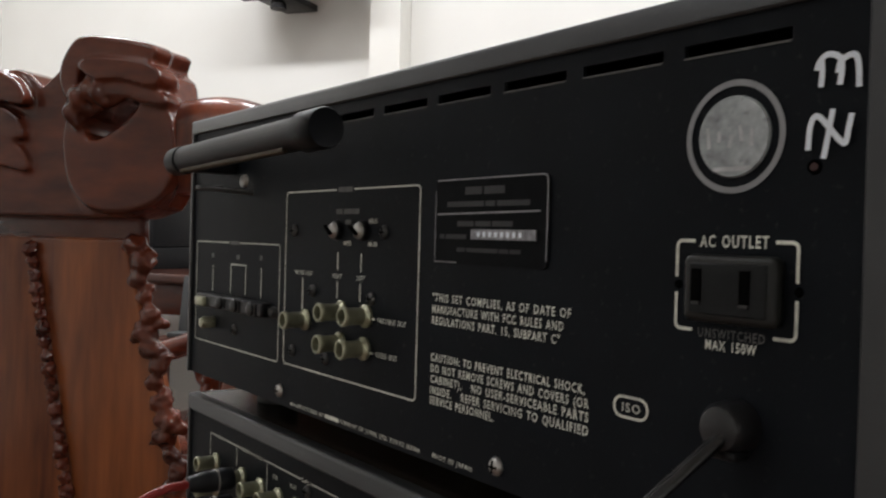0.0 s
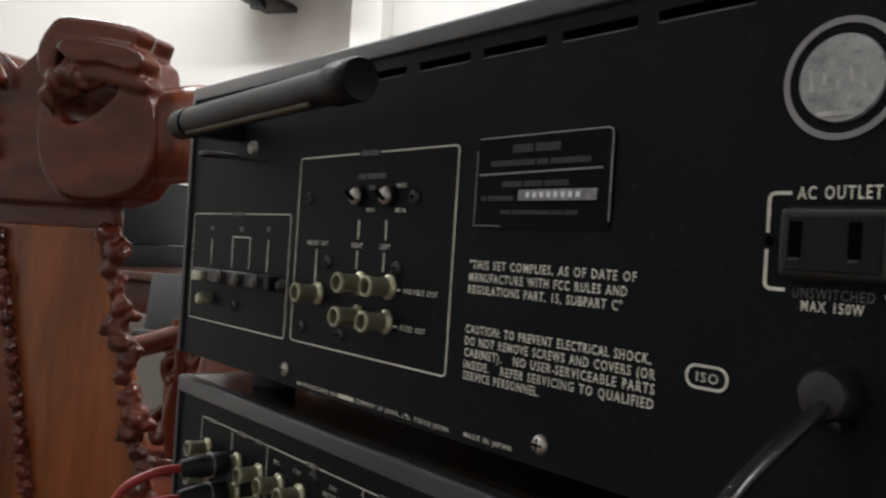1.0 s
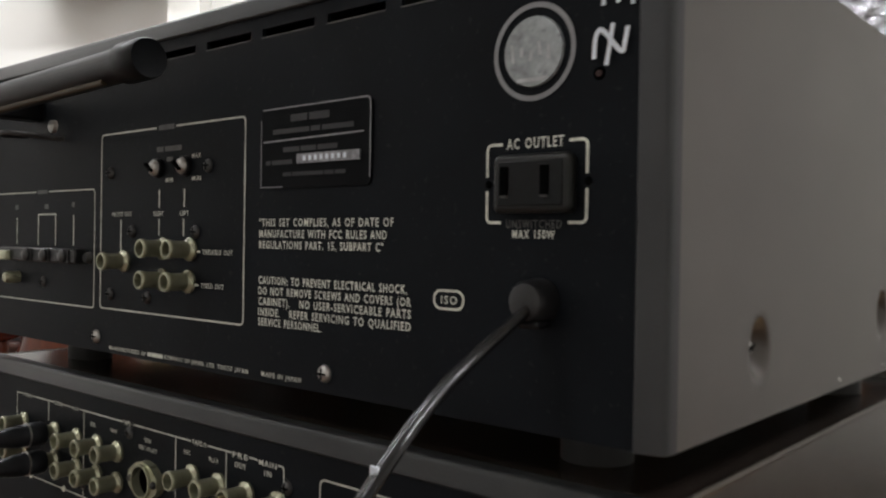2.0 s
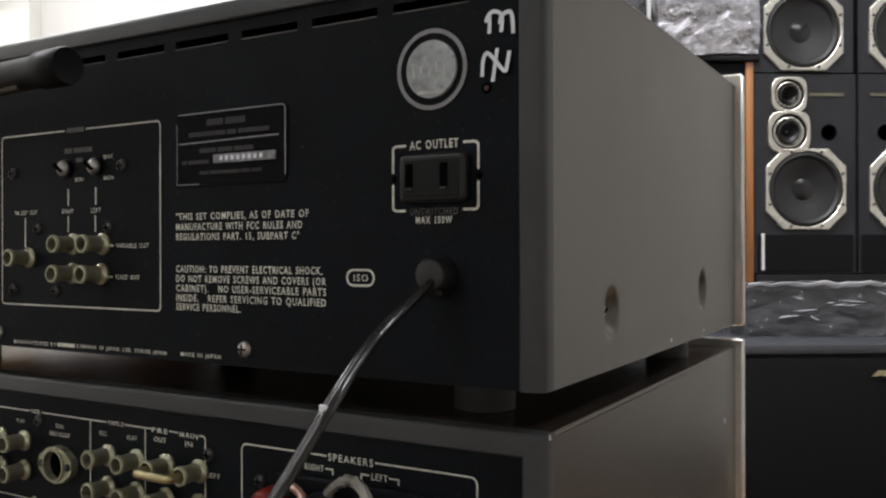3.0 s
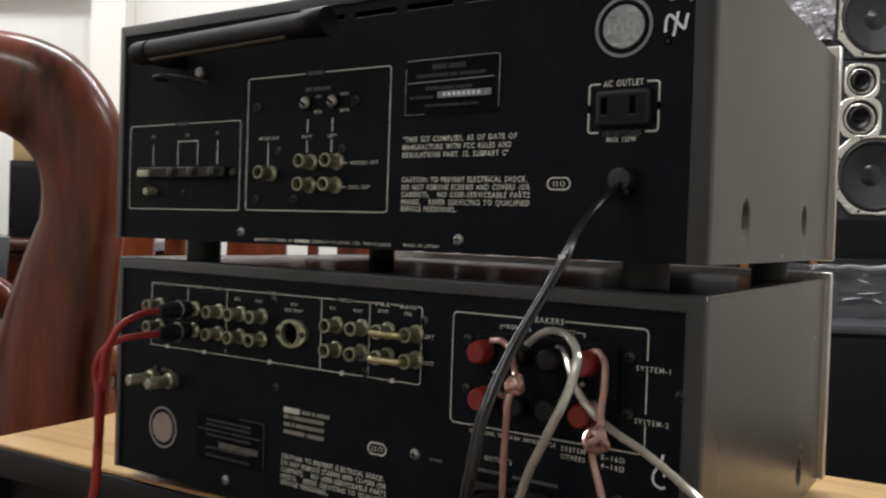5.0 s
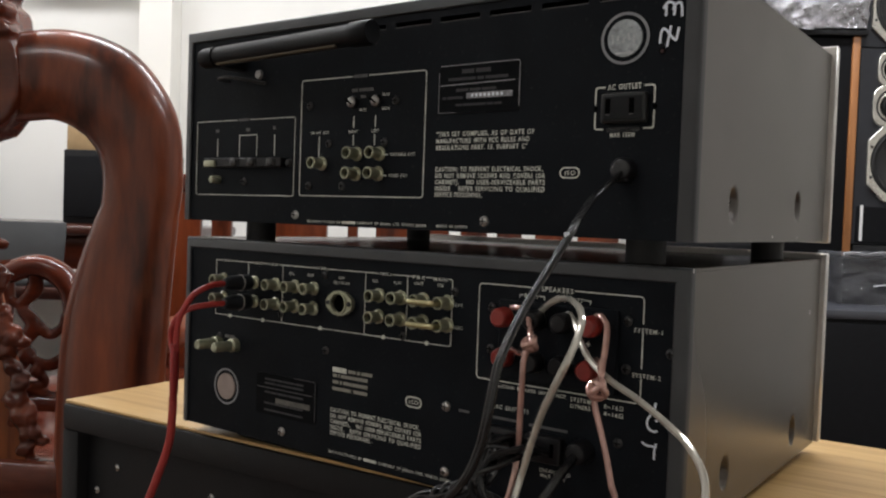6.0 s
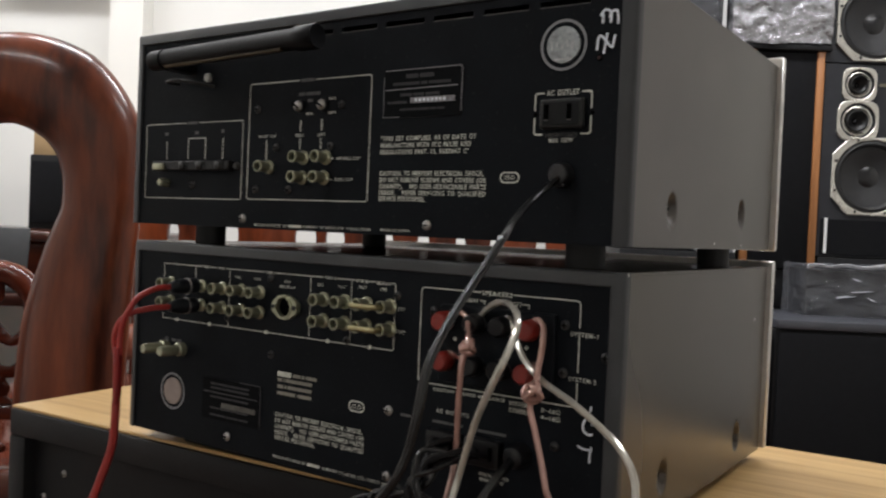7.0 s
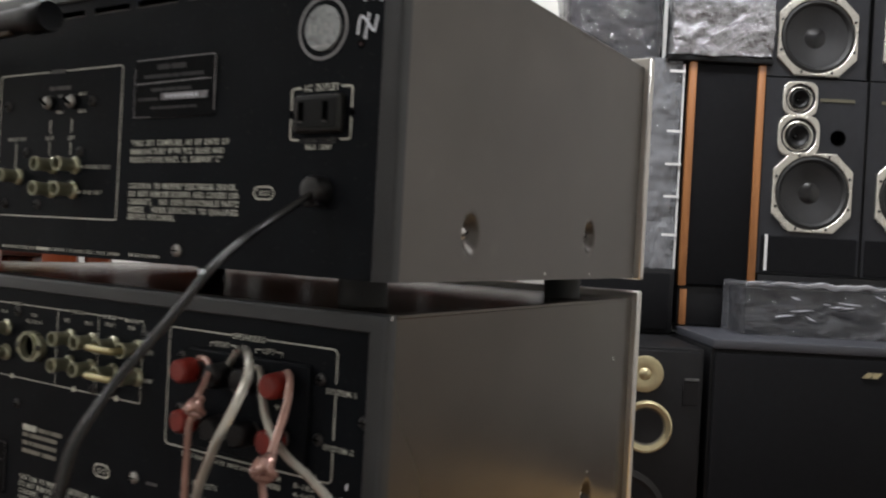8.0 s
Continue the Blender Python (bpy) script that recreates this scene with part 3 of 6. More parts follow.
# the back panel, with a row of real slots along its top
SLOTS = [(0.1055, 0.1335), (0.1405, 0.1685), (0.1755, 0.2035), (0.2115, 0.2405), (0.2475, 0.2770), (0.2840, 0.3125), (0.3195, 0.3490), (0.3560, 0.3865)]
PX0, PX1, SZ0, SZ1, PTOP = 0.0084, W - 0.0084, 1.0168, 1.0199, 1.0222
openings = [[(a, SZ0), (b, SZ0), (b, SZ1), (a, SZ1)] for a, b in SLOTS]
tpanel = part("back_panel", carved(bmesh.new(), [(PX0, TB), (PX1, TB), (PX1, PTOP + 0.003), (PX0, PTOP + 0.003)], openings, 0.0, 0.0016), PANEL, tuner, "flat black sheet metal back with white print", False)
# black sheet added to stand for the shade inside the case
part("slot_shade_sheet", one_box(PX0, PX1, 0.02, 0.021, 1.0, 1.022), HOLE, tuner)
bm = bmesh.new()
for a, b in SLOTS:
    strip(bm, [(a, SZ0 - 0.0004), (b, SZ0 - 0.0004)], 0.0005, -0.0004)
part_each("slot_edge", bm, FAINT, tpanel)

YP = -0.0005
bm = bmesh.new()
bordered(bm, 0.0155, 0.1230, 0.9070, 0.9630, 0.00060, YP, (0.062, 0.076))
bordered(bm, 0.1290, 0.2385, 0.9075, 0.9878, 0.00068, YP, (0.176, 0.191))
part_each("printed_border", bm, PRINT, tpanel, "thin white printed border lines")
bm = bmesh.new()
for pts in ([(0.040, 0.950), (0.040, 0.936)], [(0.0648, 0.936), (0.0648, 0.9515), (0.0838, 0.9515), (0.0838, 0.936)], [(0.1025, 0.951), (0.1025, 0.936)],
            [(0.1785, 0.9612), (0.1785, 0.9535)], [(0.1975, 0.9612), (0.1975, 0.9535)], [(0.1785, 0.9487), (0.1785, 0.9415)], [(0.1972, 0.9487), (0.1972, 0.9415)],
            [(0.147, 0.9485), (0.147, 0.9345)], [(0.2045, 0.9352), (0.2092, 0.9352)], [(0.2038, 0.9215), (0.2085, 0.9215)]):
    strip(bm, pts, 0.00075, YP)
part_each("printed_lead", bm, PRINT, tpanel)
bm = bmesh.new()
bars(bm, 0.063, 0.0755, 0.963, 0.0020, YP, 1, 1)
bars(bm, 0.1775, 0.1905, 0.9878, 0.0022, YP, 2, 1)
bars(bm, 0.176, 0.196, 0.9785, 0.0022, YP, 3, 2)
bars(bm, 0.0375, 0.0425, 0.9555, 0.0024, YP, 4, 1)
bars(bm, 0.0715, 0.0770, 0.9555, 0.0024, YP, 5, 1)
bars(bm, 0.1005, 0.1045, 0.9560, 0.0024, YP, 6, 1)
bars(bm, 0.184, 0.1895, 0.9740, 0.0019, YP, 7, 1)
part_each("printed_word", bm, FAINT, tpanel, "worn unreadable grey print")
for words, a, b, z, h in [("MAX", 0.2030, 0.2092, 0.9745, 0.0019), ("MIN", 0.2030, 0.2092, 0.9652, 0.0019), ("MIN", 0.1835, 0.1890, 0.9652, 0.0019), ("RIGHT", 0.1745, 0.1822, 0.9510, 0.0020), ("LEFT", 0.1945, 0.2010, 0.9510, 0.0020),
                          ("FM DET OUT", 0.1392, 0.1560, 0.9510, 0.0020), ("VARIABLE OUT", 0.2110, 0.2315, 0.9352, 0.0020), ("FIXED OUT", 0.2108, 0.2258, 0.9215, 0.0020)]:
    lettering(tpanel, words, a, b, z, h, PRINT)
for words, a, b, z in [("\"THIS SET COMPLIES, AS OF DATE OF", 0.2480, 0.3180, 0.9470), ("MANUFACTURE WITH FCC RULES AND", 0.2480, 0.3150, 0.9428), ("REGULATIONS PART. 15, SUBPART C\"", 0.2480, 0.3135, 0.9387),
                       ("CAUTION: TO PREVENT ELECTRICAL SHOCK,", 0.2480, 0.3245, 0.9254), ("DO NOT REMOVE SCREWS AND COVERS (OR", 0.2480, 0.3262, 0.9214), ("CABINET).   NO USER-SERVICEABLE PARTS", 0.2480, 0.3262, 0.9175),
                       ("INSIDE.   REFER SERVICING TO QUALIFIED", 0.2480, 0.3262, 0.9135), ("SERVICE PERSONNEL.", 0.2480, 0.2838, 0.9098)]:
    lettering(tpanel, words, a, b, z, 0.0028, PRINT, heavy=0.022)
lettering(tpanel, "MANUFACTURED BY", 0.1382, 0.1695, 0.8897, 0.0017, PRINT)
bm = bars(bmesh.new(), 0.1706, 0.1835, 0.8898, 0.0017, YP, 8, 1)
part_each("printed_word", bm, PRINT, tpanel)
lettering(tpanel, "COMPANY OF JAPAN, LTD. TOKYO JAPAN", 0.1842, 0.2420, 0.8899, 0.0017, PRINT)
lettering(tpanel, "MADE IN JAPAN", 0.2505, 0.2732, 0.8902, 0.0017, PRINT)
lettering(tpanel, "AC OUTLET", 0.3630, 0.3825, 0.9694, 0.0030, PRINT, heavy=0.022)
lettering(tpanel, "UNSWITCHED", 0.3632, 0.3822, 0.9463, 0.0024, FAINT)
lettering(tpanel, "MAX 150W", 0.3655, 0.3800, 0.9434, 0.0024, PRINT, heavy=0.022)
bm = bmesh.new()
strip(bm, [(0.3615, 0.9694)] + arc(0.3575, 0.9679, 0.0015, 90, 180) + [(0.3560, 0.9600)], 0.0009, YP)
strip(bm, [(0.3560, 0.9560)] + arc(0.3575, 0.9482, 0.0015, 180, 270) + [(0.3612, 0.9467)], 0.0009, YP)
strip(bm, [(0.3842, 0.9694)] + arc(0.3885, 0.9679, 0.0015, 90, 0) + [(0.3900, 0.9600)], 0.0009, YP)
strip(bm, [(0.3900, 0.9560)] + arc(0.3885, 0.9482, 0.0015, 0, -90) + [(0.3842, 0.9467)], 0.0009, YP)
part_each("printed_border", bm, PRINT, tpanel)

outlet = part("power_outlet", slab(bmesh.new(), rounded(0.3608, 0.3872, 0.9492, 0.9660, 0.0022), -0.0046, 0.0, 0.0016, 3), OUTLET, tuner, "dark two-slot mains outlet")
part("outlet_face", one_box(0.3630, 0.3850, -0.0050, -0.0042, 0.9512, 0.9640, 0.0004, 1), OUTLET_FACE, outlet)
for hx in (0.3655, 0.3792):
    part("blade_slot", one_box(hx - 0.0014, hx + 0.0014, -0.0053, -0.0045, 0.9543, 0.9624), HOLE, outlet)
    part("slot_lip", one_box(hx - 0.0012, hx + 0.0012, -0.0056, -0.0045, 0.9536, 0.95425), DARK_STEEL, outlet)
for hx in (0.3562, 0.3902):
    part("mounting_rivet", lathe(bmesh.new(), [(0, 0.0008), (0.0009, 0.0006), (0.0012, 0)], (hx, 0, 0.9580), (0, -1, 0), 12), HOLE, tuner)


def roundel(parent, cx, cz, r, face):
    badge = part("badge", lathe(bmesh.new(), [(0, 0.0010), (r * 0.70, 0.0010), (r * 0.72, 0.0006), (r * 0.72, 0)], (cx, 0, cz), (0, -1, 0), 48), face, parent, "round silver badge with worn unreadable print")
    ring = bmesh.new()
    strip(ring, [(cx + r * 0.945 * math.cos(2 * math.pi * i / 56), cz + r * 0.945 * math.sin(2 * math.pi * i / 56)) for i in range(56)], r * 0.11, YP, True)
    part("ring", ring, BADGE_RING, badge, "", False)
    return badge


tb = roundel(tuner, 0.3718, 0.9952, 0.0140, BADGE)
bm = bmesh.new()
for i, bx in enumerate((0.3652, 0.3680, 0.3710, 0.3745, 0.3772)):
    strip(bm, [(bx, 0.9925 + 0.0014 * (i % 2)), (bx + 0.0006 * (i % 3 - 1), 0.9978 - 0.0011 * (i % 3))], 0.0010, -0.0011)
strip(bm, [(0.3665, 0.9872), (0.3775, 0.9872)], 0.0011, -0.0013)
part_each("worn_print", bm, mat("worn_badge_print", (0.43, 0.44, 0.45), 0.5, 0.2, 0.5, 300), tb)

plate = part("rating_plate", slab(bmesh.new(), rounded(0.2492, 0.3072, 0.9595, 0.9890, 0.002), -0.0008, 0.0), PLATE, tuner, "black rating plate with thin silver border and serial strip")
bm = bmesh.new()
strip(bm, [(0.250, 0.9888)] + arc(0.3052, 0.9870, 0.002, 90, 0) + [(0.3072, 0.962)], 0.0005, -0.0011)
strip(bm, [(0.2503, 0.9768), (0.3040, 0.9776)], 0.0006, -0.0011)
strip(bm, [(0.2492, 0.985), (0.2492, 0.9600), (0.262, 0.9600)], 0.0004, -0.0011)
part_each("plate_line", bm, PLATE_LINE, plate)
bm = bmesh.new()
bars(bm, 0.266, 0.288, 0.9848, 0.0026, -0.0011, 11, 2)
bars(bm, 0.256, 0.300, 0.9803, 0.0018, -0.0011, 12, 4)
bars(bm, 0.262, 0.292, 0.9735, 0.0018, -0.0011, 13, 3)
bars(bm, 0.252, 0.268, 0.9690, 0.0016, -0.0011, 14, 2)
bars(bm, 0.262, 0.296, 0.9645, 0.0014, -0.0011, 15, 4)
part_each("plate_print", bm, mat("plate_print_grey", (0.020, 0.020, 0.023), 0.6, 0, 0.3, 300), plate)
serial = part("number_strip", one_box(0.2700, 0.3025, -0.0014, -0.0007, 0.9682, 0.9716), SILVER_TAPE, plate, "metallic embossed number strip")
bm = bmesh.new()
for i in range(8):
    strip(bm, [(0.2745 + 0.0030 * i, 0.9690), (0.2745 + 0.0030 * i, 0.9708)], 0.0016, -0.0017)
part_each("number_mark", bm, PAINT_MARKER, serial)

# red disc that paints the reddish reflection seen in the stray hole
part("hole_red_glint", lathe(bmesh.new(), [(0, 0.0005), (0.0008, 0.0005), (0.0010, 0.0003)], (0.3930, 0, 0.9867), (0, -1, 0), 12), mat("dull_red_glint", (0.030, 0.006, 0.005), 0.4), tuner, "dull red reflection painted as a dot inside the hole")
# jacks, adjusters, terminals
for jx, jz in [(0.1500, 0.9298), (0.1822, 0.9360), (0.2020, 0.9360), (0.1815, 0.9227), (0.2010, 0.9227)]:
    jack(tuner, jx, jz)
for ax, az in [(0.1770, 0.9705), (0.1980, 0.9705)]:
    adj = place("level_adjuster", SLOT_SCREW_ME, tuner, (ax, -0.002, az), "bright slotted level adjuster")
    part("slot", one_box(-0.0030, 0.0030, -0.0035, -0.0020, -0.0005, 0.0005, m=pose(ax, -0.0022, az, 0, 35, 0)), HOLE, adj)
    part("adjuster_collar", lathe(bmesh.new(), [(0.0042, 0.0), (0.0042, 0.0018), (0.0036, 0.0021)], (ax, 0, az), (0, -1, 0), 20), PLASTIC, adj)
for sx, sz in [(0.2140, 0.9700), (0.1560, 0.9432), (0.2055, 0.9432), (0.1375, 0.9143), (0.1692, 0.9143), (0.1370, 0.9700)]:
    screw(tuner, sx, sz, dark=True)
for sx, sz in [(0.1255, 0.8937), (0.2855, 0.8940)]:
    screw(tuner, sx, sz)
part("stray_hole", lathe(bmesh.new(), [(0, 0.0002), (0.0013, 0.0002), (0.0016, 0.0004), (0.0018, 0.0)], (0.3930, 0, 0.9867), (0, -1, 0), 16), HOLE, tuner)
strip_block = part("antenna_terminal_strip", one_box(0.0300, 0.1150, -0.0060, 0.0, 0.9275, 0.9345, 0.0008, 1), PLASTIC, tuner, "black antenna terminal strip with screws")
for sx in (0.0660, 0.0850, 0.1050):
    part("terminal_screw", lathe(bmesh.new(), [(0, 0.009), (0.002, 0.0088), (0.0032, 0.0078), (0.0033, 0.005)], (sx, 0, 0.9310), (0, -1, 0), 16), DARK_STEEL, strip_block)
    part("washer", one_box(sx - 0.0045, sx + 0.0045, -0.0066, -0.0058, 0.9280, 0.9340), DARK_STEEL, strip_block)
part("ground_clip", one_box(0.0330, 0.0450, -0.0085, -0.0005, 0.9276, 0.9328, 0.0012, 2), JACK, strip_block, "bare metal ground terminal")
part("ground_screw", lathe(bmesh.new(), [(0, 0.008), (0.0024, 0.0076), (0.0032, 0.006), (0.0032, 0.0)], (0.0415, 0, 0.9185), (0, -1, 0), 16), JACK, tuner, "pale metal ground screw")
part("end_screw", lathe(bmesh.new(), [(0, 0.003), (0.002, 0.0028), (0.003, 0.0)], (0.1180, 0, 0.9305), (0, -1, 0), 16), DARK_STEEL, strip_block)
screw(tuner, 0.0705, 0.9172, dark=True)

# swing-out ferrite bar aerial across the upper corner
aerial = part("bar_aerial", lathe(bmesh.new(), [(0, 0), (0.0062, 0.0), (0.0068, 0.0015), (0.0068, 0.128), (0.0080, 0.130), (0.0080, 0.144), (0.0074, 0.1455), (0.0060, 0.1452), (0, 0.1450)], (0.0720, -0.0290, 1.0045), (1, 0, 0.025), 28), AERIAL, tuner, "black cylindrical ferrite bar aerial on a swivel")
part("aerial_end", lathe(bmesh.new(), [(0, 0), (0.0066, 0), (0.0072, 0.002), (0.0072, 0.014), (0, 0.014)], (0.0580, -0.0290, 1.0040), (1, 0, 0.025), 24), AERIAL, aerial)
part("pivot_arm", one_box(0.0585, 0.0700, -0.0290, 0.0, 0.9990, 1.0090, 0.001, 1), PLASTIC, aerial)
part("bracket", tube(bmesh.new(), [(0.052, -0.001, 0.9925), (0.058, -0.016, 0.9912), (0.078, -0.022, 0.9905), (0.092, -0.001, 0.9885)], 0.0012, 8), DARK_STEEL, aerial)
part("tan_tape", rod(bmesh.new(), (0.076, -0.0322, 0.9986), (0.190, -0.0322, 1.0014), 0.0014, n=10), mat("tan_tape", (0.045, 0.030, 0.012), 0.6), aerial, "tan tape seam along the aerial")
part("bracket_rivet", lathe(bmesh.new(), [(0, 0.003), (0.003, 0.002), (0.0035, 0)], (0.0890, -0.004, 0.9945), (0, -1, 0), 14), STEEL, aerial, "bright rivet")

# certification mark
bm = bmesh.new()
strip(bm, rounded(0.3358, 0.3476, 0.9202, 0.9258, 0.0027), 0.0008, YP, True)
part("mark_outline", bm, PRINT, tpanel, "", False)
lettering(tpanel, "ISO", 0.3388, 0.3452, 0.9230, 0.0025, PRINT)

# brush marks in white paint
bm = bmesh.new()
STROKES = [[(0.3931, 1.0084), (0.3935, 1.01), (0.3952, 1.0116), (0.3972, 1.0114), (0.3989, 1.0103)], [(0.3943, 1.0107), (0.3945, 1.008), (0.3943, 1.0045)], [(0.3983, 1.0071), (0.3988, 1.0094), (0.4004, 1.0106), (0.4021, 1.0106), (0.4029, 1.0084), (0.4032, 1.0035)], [(0.3992, 1.0097), (0.3993, 1.0074), (0.3989, 1.0044)], [(0.392, 0.9904), (0.3923, 0.9953), (0.3932, 0.9977), (0.3945, 0.9977), (0.3968, 0.9953), (0.3991, 0.9925), (0.4007, 0.9916), (0.4013, 0.9944), (0.402, 0.9979)], [(0.3977, 0.9992), (0.3969, 0.994), (0.3959, 0.9883)]]
for i, pts in enumerate(STROKES):
    strip(bm, [(p.x, p.z) for p in smooth_path([(a, 0, b) for a, b in pts], 5)], 0.00135, -0.0006 - 0.0002 * i)
part_each("paint_mark", bm, PAINT_MARKER, tpanel, "white painted brush strokes")

# cord grip and mains lead
grip = part("cord_grip", lathe(bmesh.new(), [(0, 0.0086), (0.0034, 0.0086), (0.0052, 0.0080), (0.0062, 0.0062), (0.0066, 0.0), (0, 0)], (0.3752, 0, 0.9245), (0, -1, 0), 28), GREY_PLASTIC, tuner, "black strain relief bush")
part("grip_lip", one_box(0.3722, 0.3800, -0.0080, -0.001, 0.9172, 0.9196, 0.0010, 2), PLASTIC, grip)
CORD = [(0.3753, -0.0070, 0.9222), (0.3720, -0.0295, 0.9086), (0.3739, -0.0481, 0.8990), (0.3759, -0.0633, 0.8890), (0.3725, -0.0754, 0.8735), (0.3697, -0.0878, 0.8592), (0.3687, -0.1006, 0.8452), (0.3676, -0.1106, 0.8298), (0.3656, -0.1134, 0.8105), (0.3606, -0.1133, 0.7904), (0.3504, -0.1130, 0.7725), (0.3200, -0.108, 0.742), (0.288, -0.098, 0.712), (0.266, -0.090, 0.62), (0.268, -0.085, 0.40), (0.30, -0.08, 0.05), (0.36, -0.12, 0.006)]
bm = bmesh.new()
for off in (-0.0011, 0.0011):
    tube(bm, [(x + off * 0.9, y, z + off * 0.5) for x, y, z in CORD], 0.00165, 10, 8)
part("mains_lead", bm, GREY_CORD, tuner, "twin-core dark grey mains lead")
# two small white flecks on the lead
bm = bmesh.new()
box(bm, -0.0012, 0.0012, -0.0022, -0.0014, -0.001, 0.001, m=pose(0.3758, -0.0640, 0.8893))
box(bm, -0.0010, 0.0010, -0.0022, -0.0014, -0.0006, 0.0006, m=pose(0.3728, -0.0330, 0.9068))
part("white_fleck", bm, PAINT_MARKER, tuner, "", False)

# ---- amplifier ----
amp = thing("stereo_amplifier", (0.209, 0.145, CAB_TOP), "black-backed stereo amplifier with grey-brown metal case, on the cabinet", "amplifier")
sleeve_rim(amp, AB, AT, 0.0076, AL, W)
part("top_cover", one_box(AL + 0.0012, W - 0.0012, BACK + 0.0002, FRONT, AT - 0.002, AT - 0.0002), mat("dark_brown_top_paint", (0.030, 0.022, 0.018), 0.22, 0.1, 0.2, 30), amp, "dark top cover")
part("bottom_plate", one_box(AL + 0.002, W - 0.002, 0.003, FRONT, AB + 0.001, AB + 0.003), PANEL, amp)
pocketed_side(amp, W, AB, AT - 0.0013, BACK, FRONT, [(0.0690, 0.7520), (0.2230, 0.7490)], 1, SHADED_CASE)
pocketed_side(amp, AL, AB, AT - 0.0013, BACK, FRONT, [(0.0690, 0.7520), (0.2230, 0.7490)], -1, SHADED_CASE)
part("front_panel", one_box(0.0, 0.4185, FRONT, FRONT + 0.007, AB + 0.001, 0.8780, 0.001, 1), ALU, amp, "brushed aluminium front panel edge")
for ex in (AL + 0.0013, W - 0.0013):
    part("fold", rod(bmesh.new(), (ex, BACK + 0.0002, AT - 0.0013), (ex, FRONT, AT - 0.0013), 0.0015, n=14), SHADED_CASE, amp)
for fx, fy in [(0.045, 0.045), (0.375, 0.045), (0.045, 0.24), (0.375, 0.24)]:
    foot(amp, fx, fy, CAB_TOP, AB + 0.001, 0.016)
for cx, cy, cz, cw in ((W, 0.003, AT - 0.0012, 0.0009), (W, 0.2600, 0.8330, 0.0011), (W, 0.2592, 0.8345, 0.0007), (W, 0.2240, 0.7650, 0.0006)):
    part("paint_chip", one_box(cx - 0.0003, cx + 0.0002, cy - cw * 0.6, cy + cw * 0.6, cz - cw, cz + cw), ALU, amp, "bare metal chip in the paint")
# dark block added under the amplifier in place of its contact shadow
part("underside_shade_block", one_box(0.052, W - 0.03, 0.014, 0.27, CAB_TOP + 0.0015, AB + 0.0008, 0.002, 1), PANEL, amp)
apanel = part("back_panel", one_box(AL + 0.0076, W - 0.0076, 0.0, 0.0016, AB, AT - 0.0076), PANEL, amp, "flat black sheet metal back with white print")

bm = bmesh.new()
L = 0.00055
Z1, Z0 = 0.8573, 0.8158
strip(bm, [(0.0505, Z1), (0.0425, Z1), (0.0425, 0.8425)], L, YP)
strip(bm, [(0.0605, Z1), (0.0785, Z1), (0.0785, 0.8470)], L, YP)
strip(bm, [(0.0785, Z1), (0.0845, Z1)], L, YP)
strip(bm, [(0.0945, Z1), (0.1020, Z1)], L, YP)
strip(bm, [(0.1110, Z1), (0.1150, Z1), (0.1150, Z0)], L, YP)
strip(bm, [(0.1150, Z1), (0.1500, Z1)], L, YP)
strip(bm, [(0.1605, Z1), (0.1935, Z1), (0.1935, Z0)], L, YP)
strip(bm, [(0.1935, Z1), (0.2045, Z1)], L, YP)
strip(bm, [(0.2165, Z1), (0.2290, Z1), (0.2290, Z0)], L, YP)
strip(bm, [(0.2290, Z1), (0.2325, Z1)], L, YP)
strip(bm, [(0.2435, Z1), (0.2490, Z1)], L, YP)
strip(bm, [(0.2610, Z1)] + arc(0.2628, Z1 - 0.0015, 0.0015, 90, 0) + [(0.2643, 0.8445)], L, YP)
strip(bm, [(0.2643, 0.8395), (0.2643, 0.8305)], L, YP)
strip(bm, [(0.2643, 0.8255)] + arc(0.2628, Z0 + 0.0015, 0.0015, 0, -90) + [(0.0425, Z0), (0.0425, 0.8200)], L, YP)
strip(bm, [(0.3262, 0.8568)] + arc(0.2867, 0.8543, 0.0025, 90, 180) + arc(0.2867, 0.8020, 0.0025, 180, 270) + arc(0.3868, 0.8020, 0.0025, 270, 360) + [(0.3893, 0.8128)], 0.00062, YP)
strip(bm, [(0.3893, 0.8182), (0.3893, 0.8372)], 0.00062, YP)
strip(bm, [(0.3893, 0.8424)] + arc(0.3868, 0.8543, 0.0025, 0, 90) + [(0.3480, 0.8568)], 0.00062, YP)
strip(bm, [(0.3125, 0.8500), (0.3125, 0.8520), (0.3155, 0.8520)], L, YP)
strip(bm, [(0.3255, 0.8520), (0.3290, 0.8520), (0.3290, 0.8500)], L, YP)
strip(bm, [(0.3420, 0.8500), (0.3420, 0.8520), (0.3455, 0.8520)], L, YP)
strip(bm, [(0.3540, 0.8520), (0.3580, 0.8520), (0.3580, 0.8500)], L, YP)
part_each("printed_border", bm, PRINT, apanel, "thin white printed border lines")
DOT_ME = turned("printed_dot", [(0, 0.0006), (0.0014, 0.0006), (0.0015, 0.0)], PRINT, 14)
for dx in (0.0590, 0.0950, 0.1530, 0.2100, 0.2455):
    place("printed_dot", DOT_ME, apanel, (dx, 0, Z0))
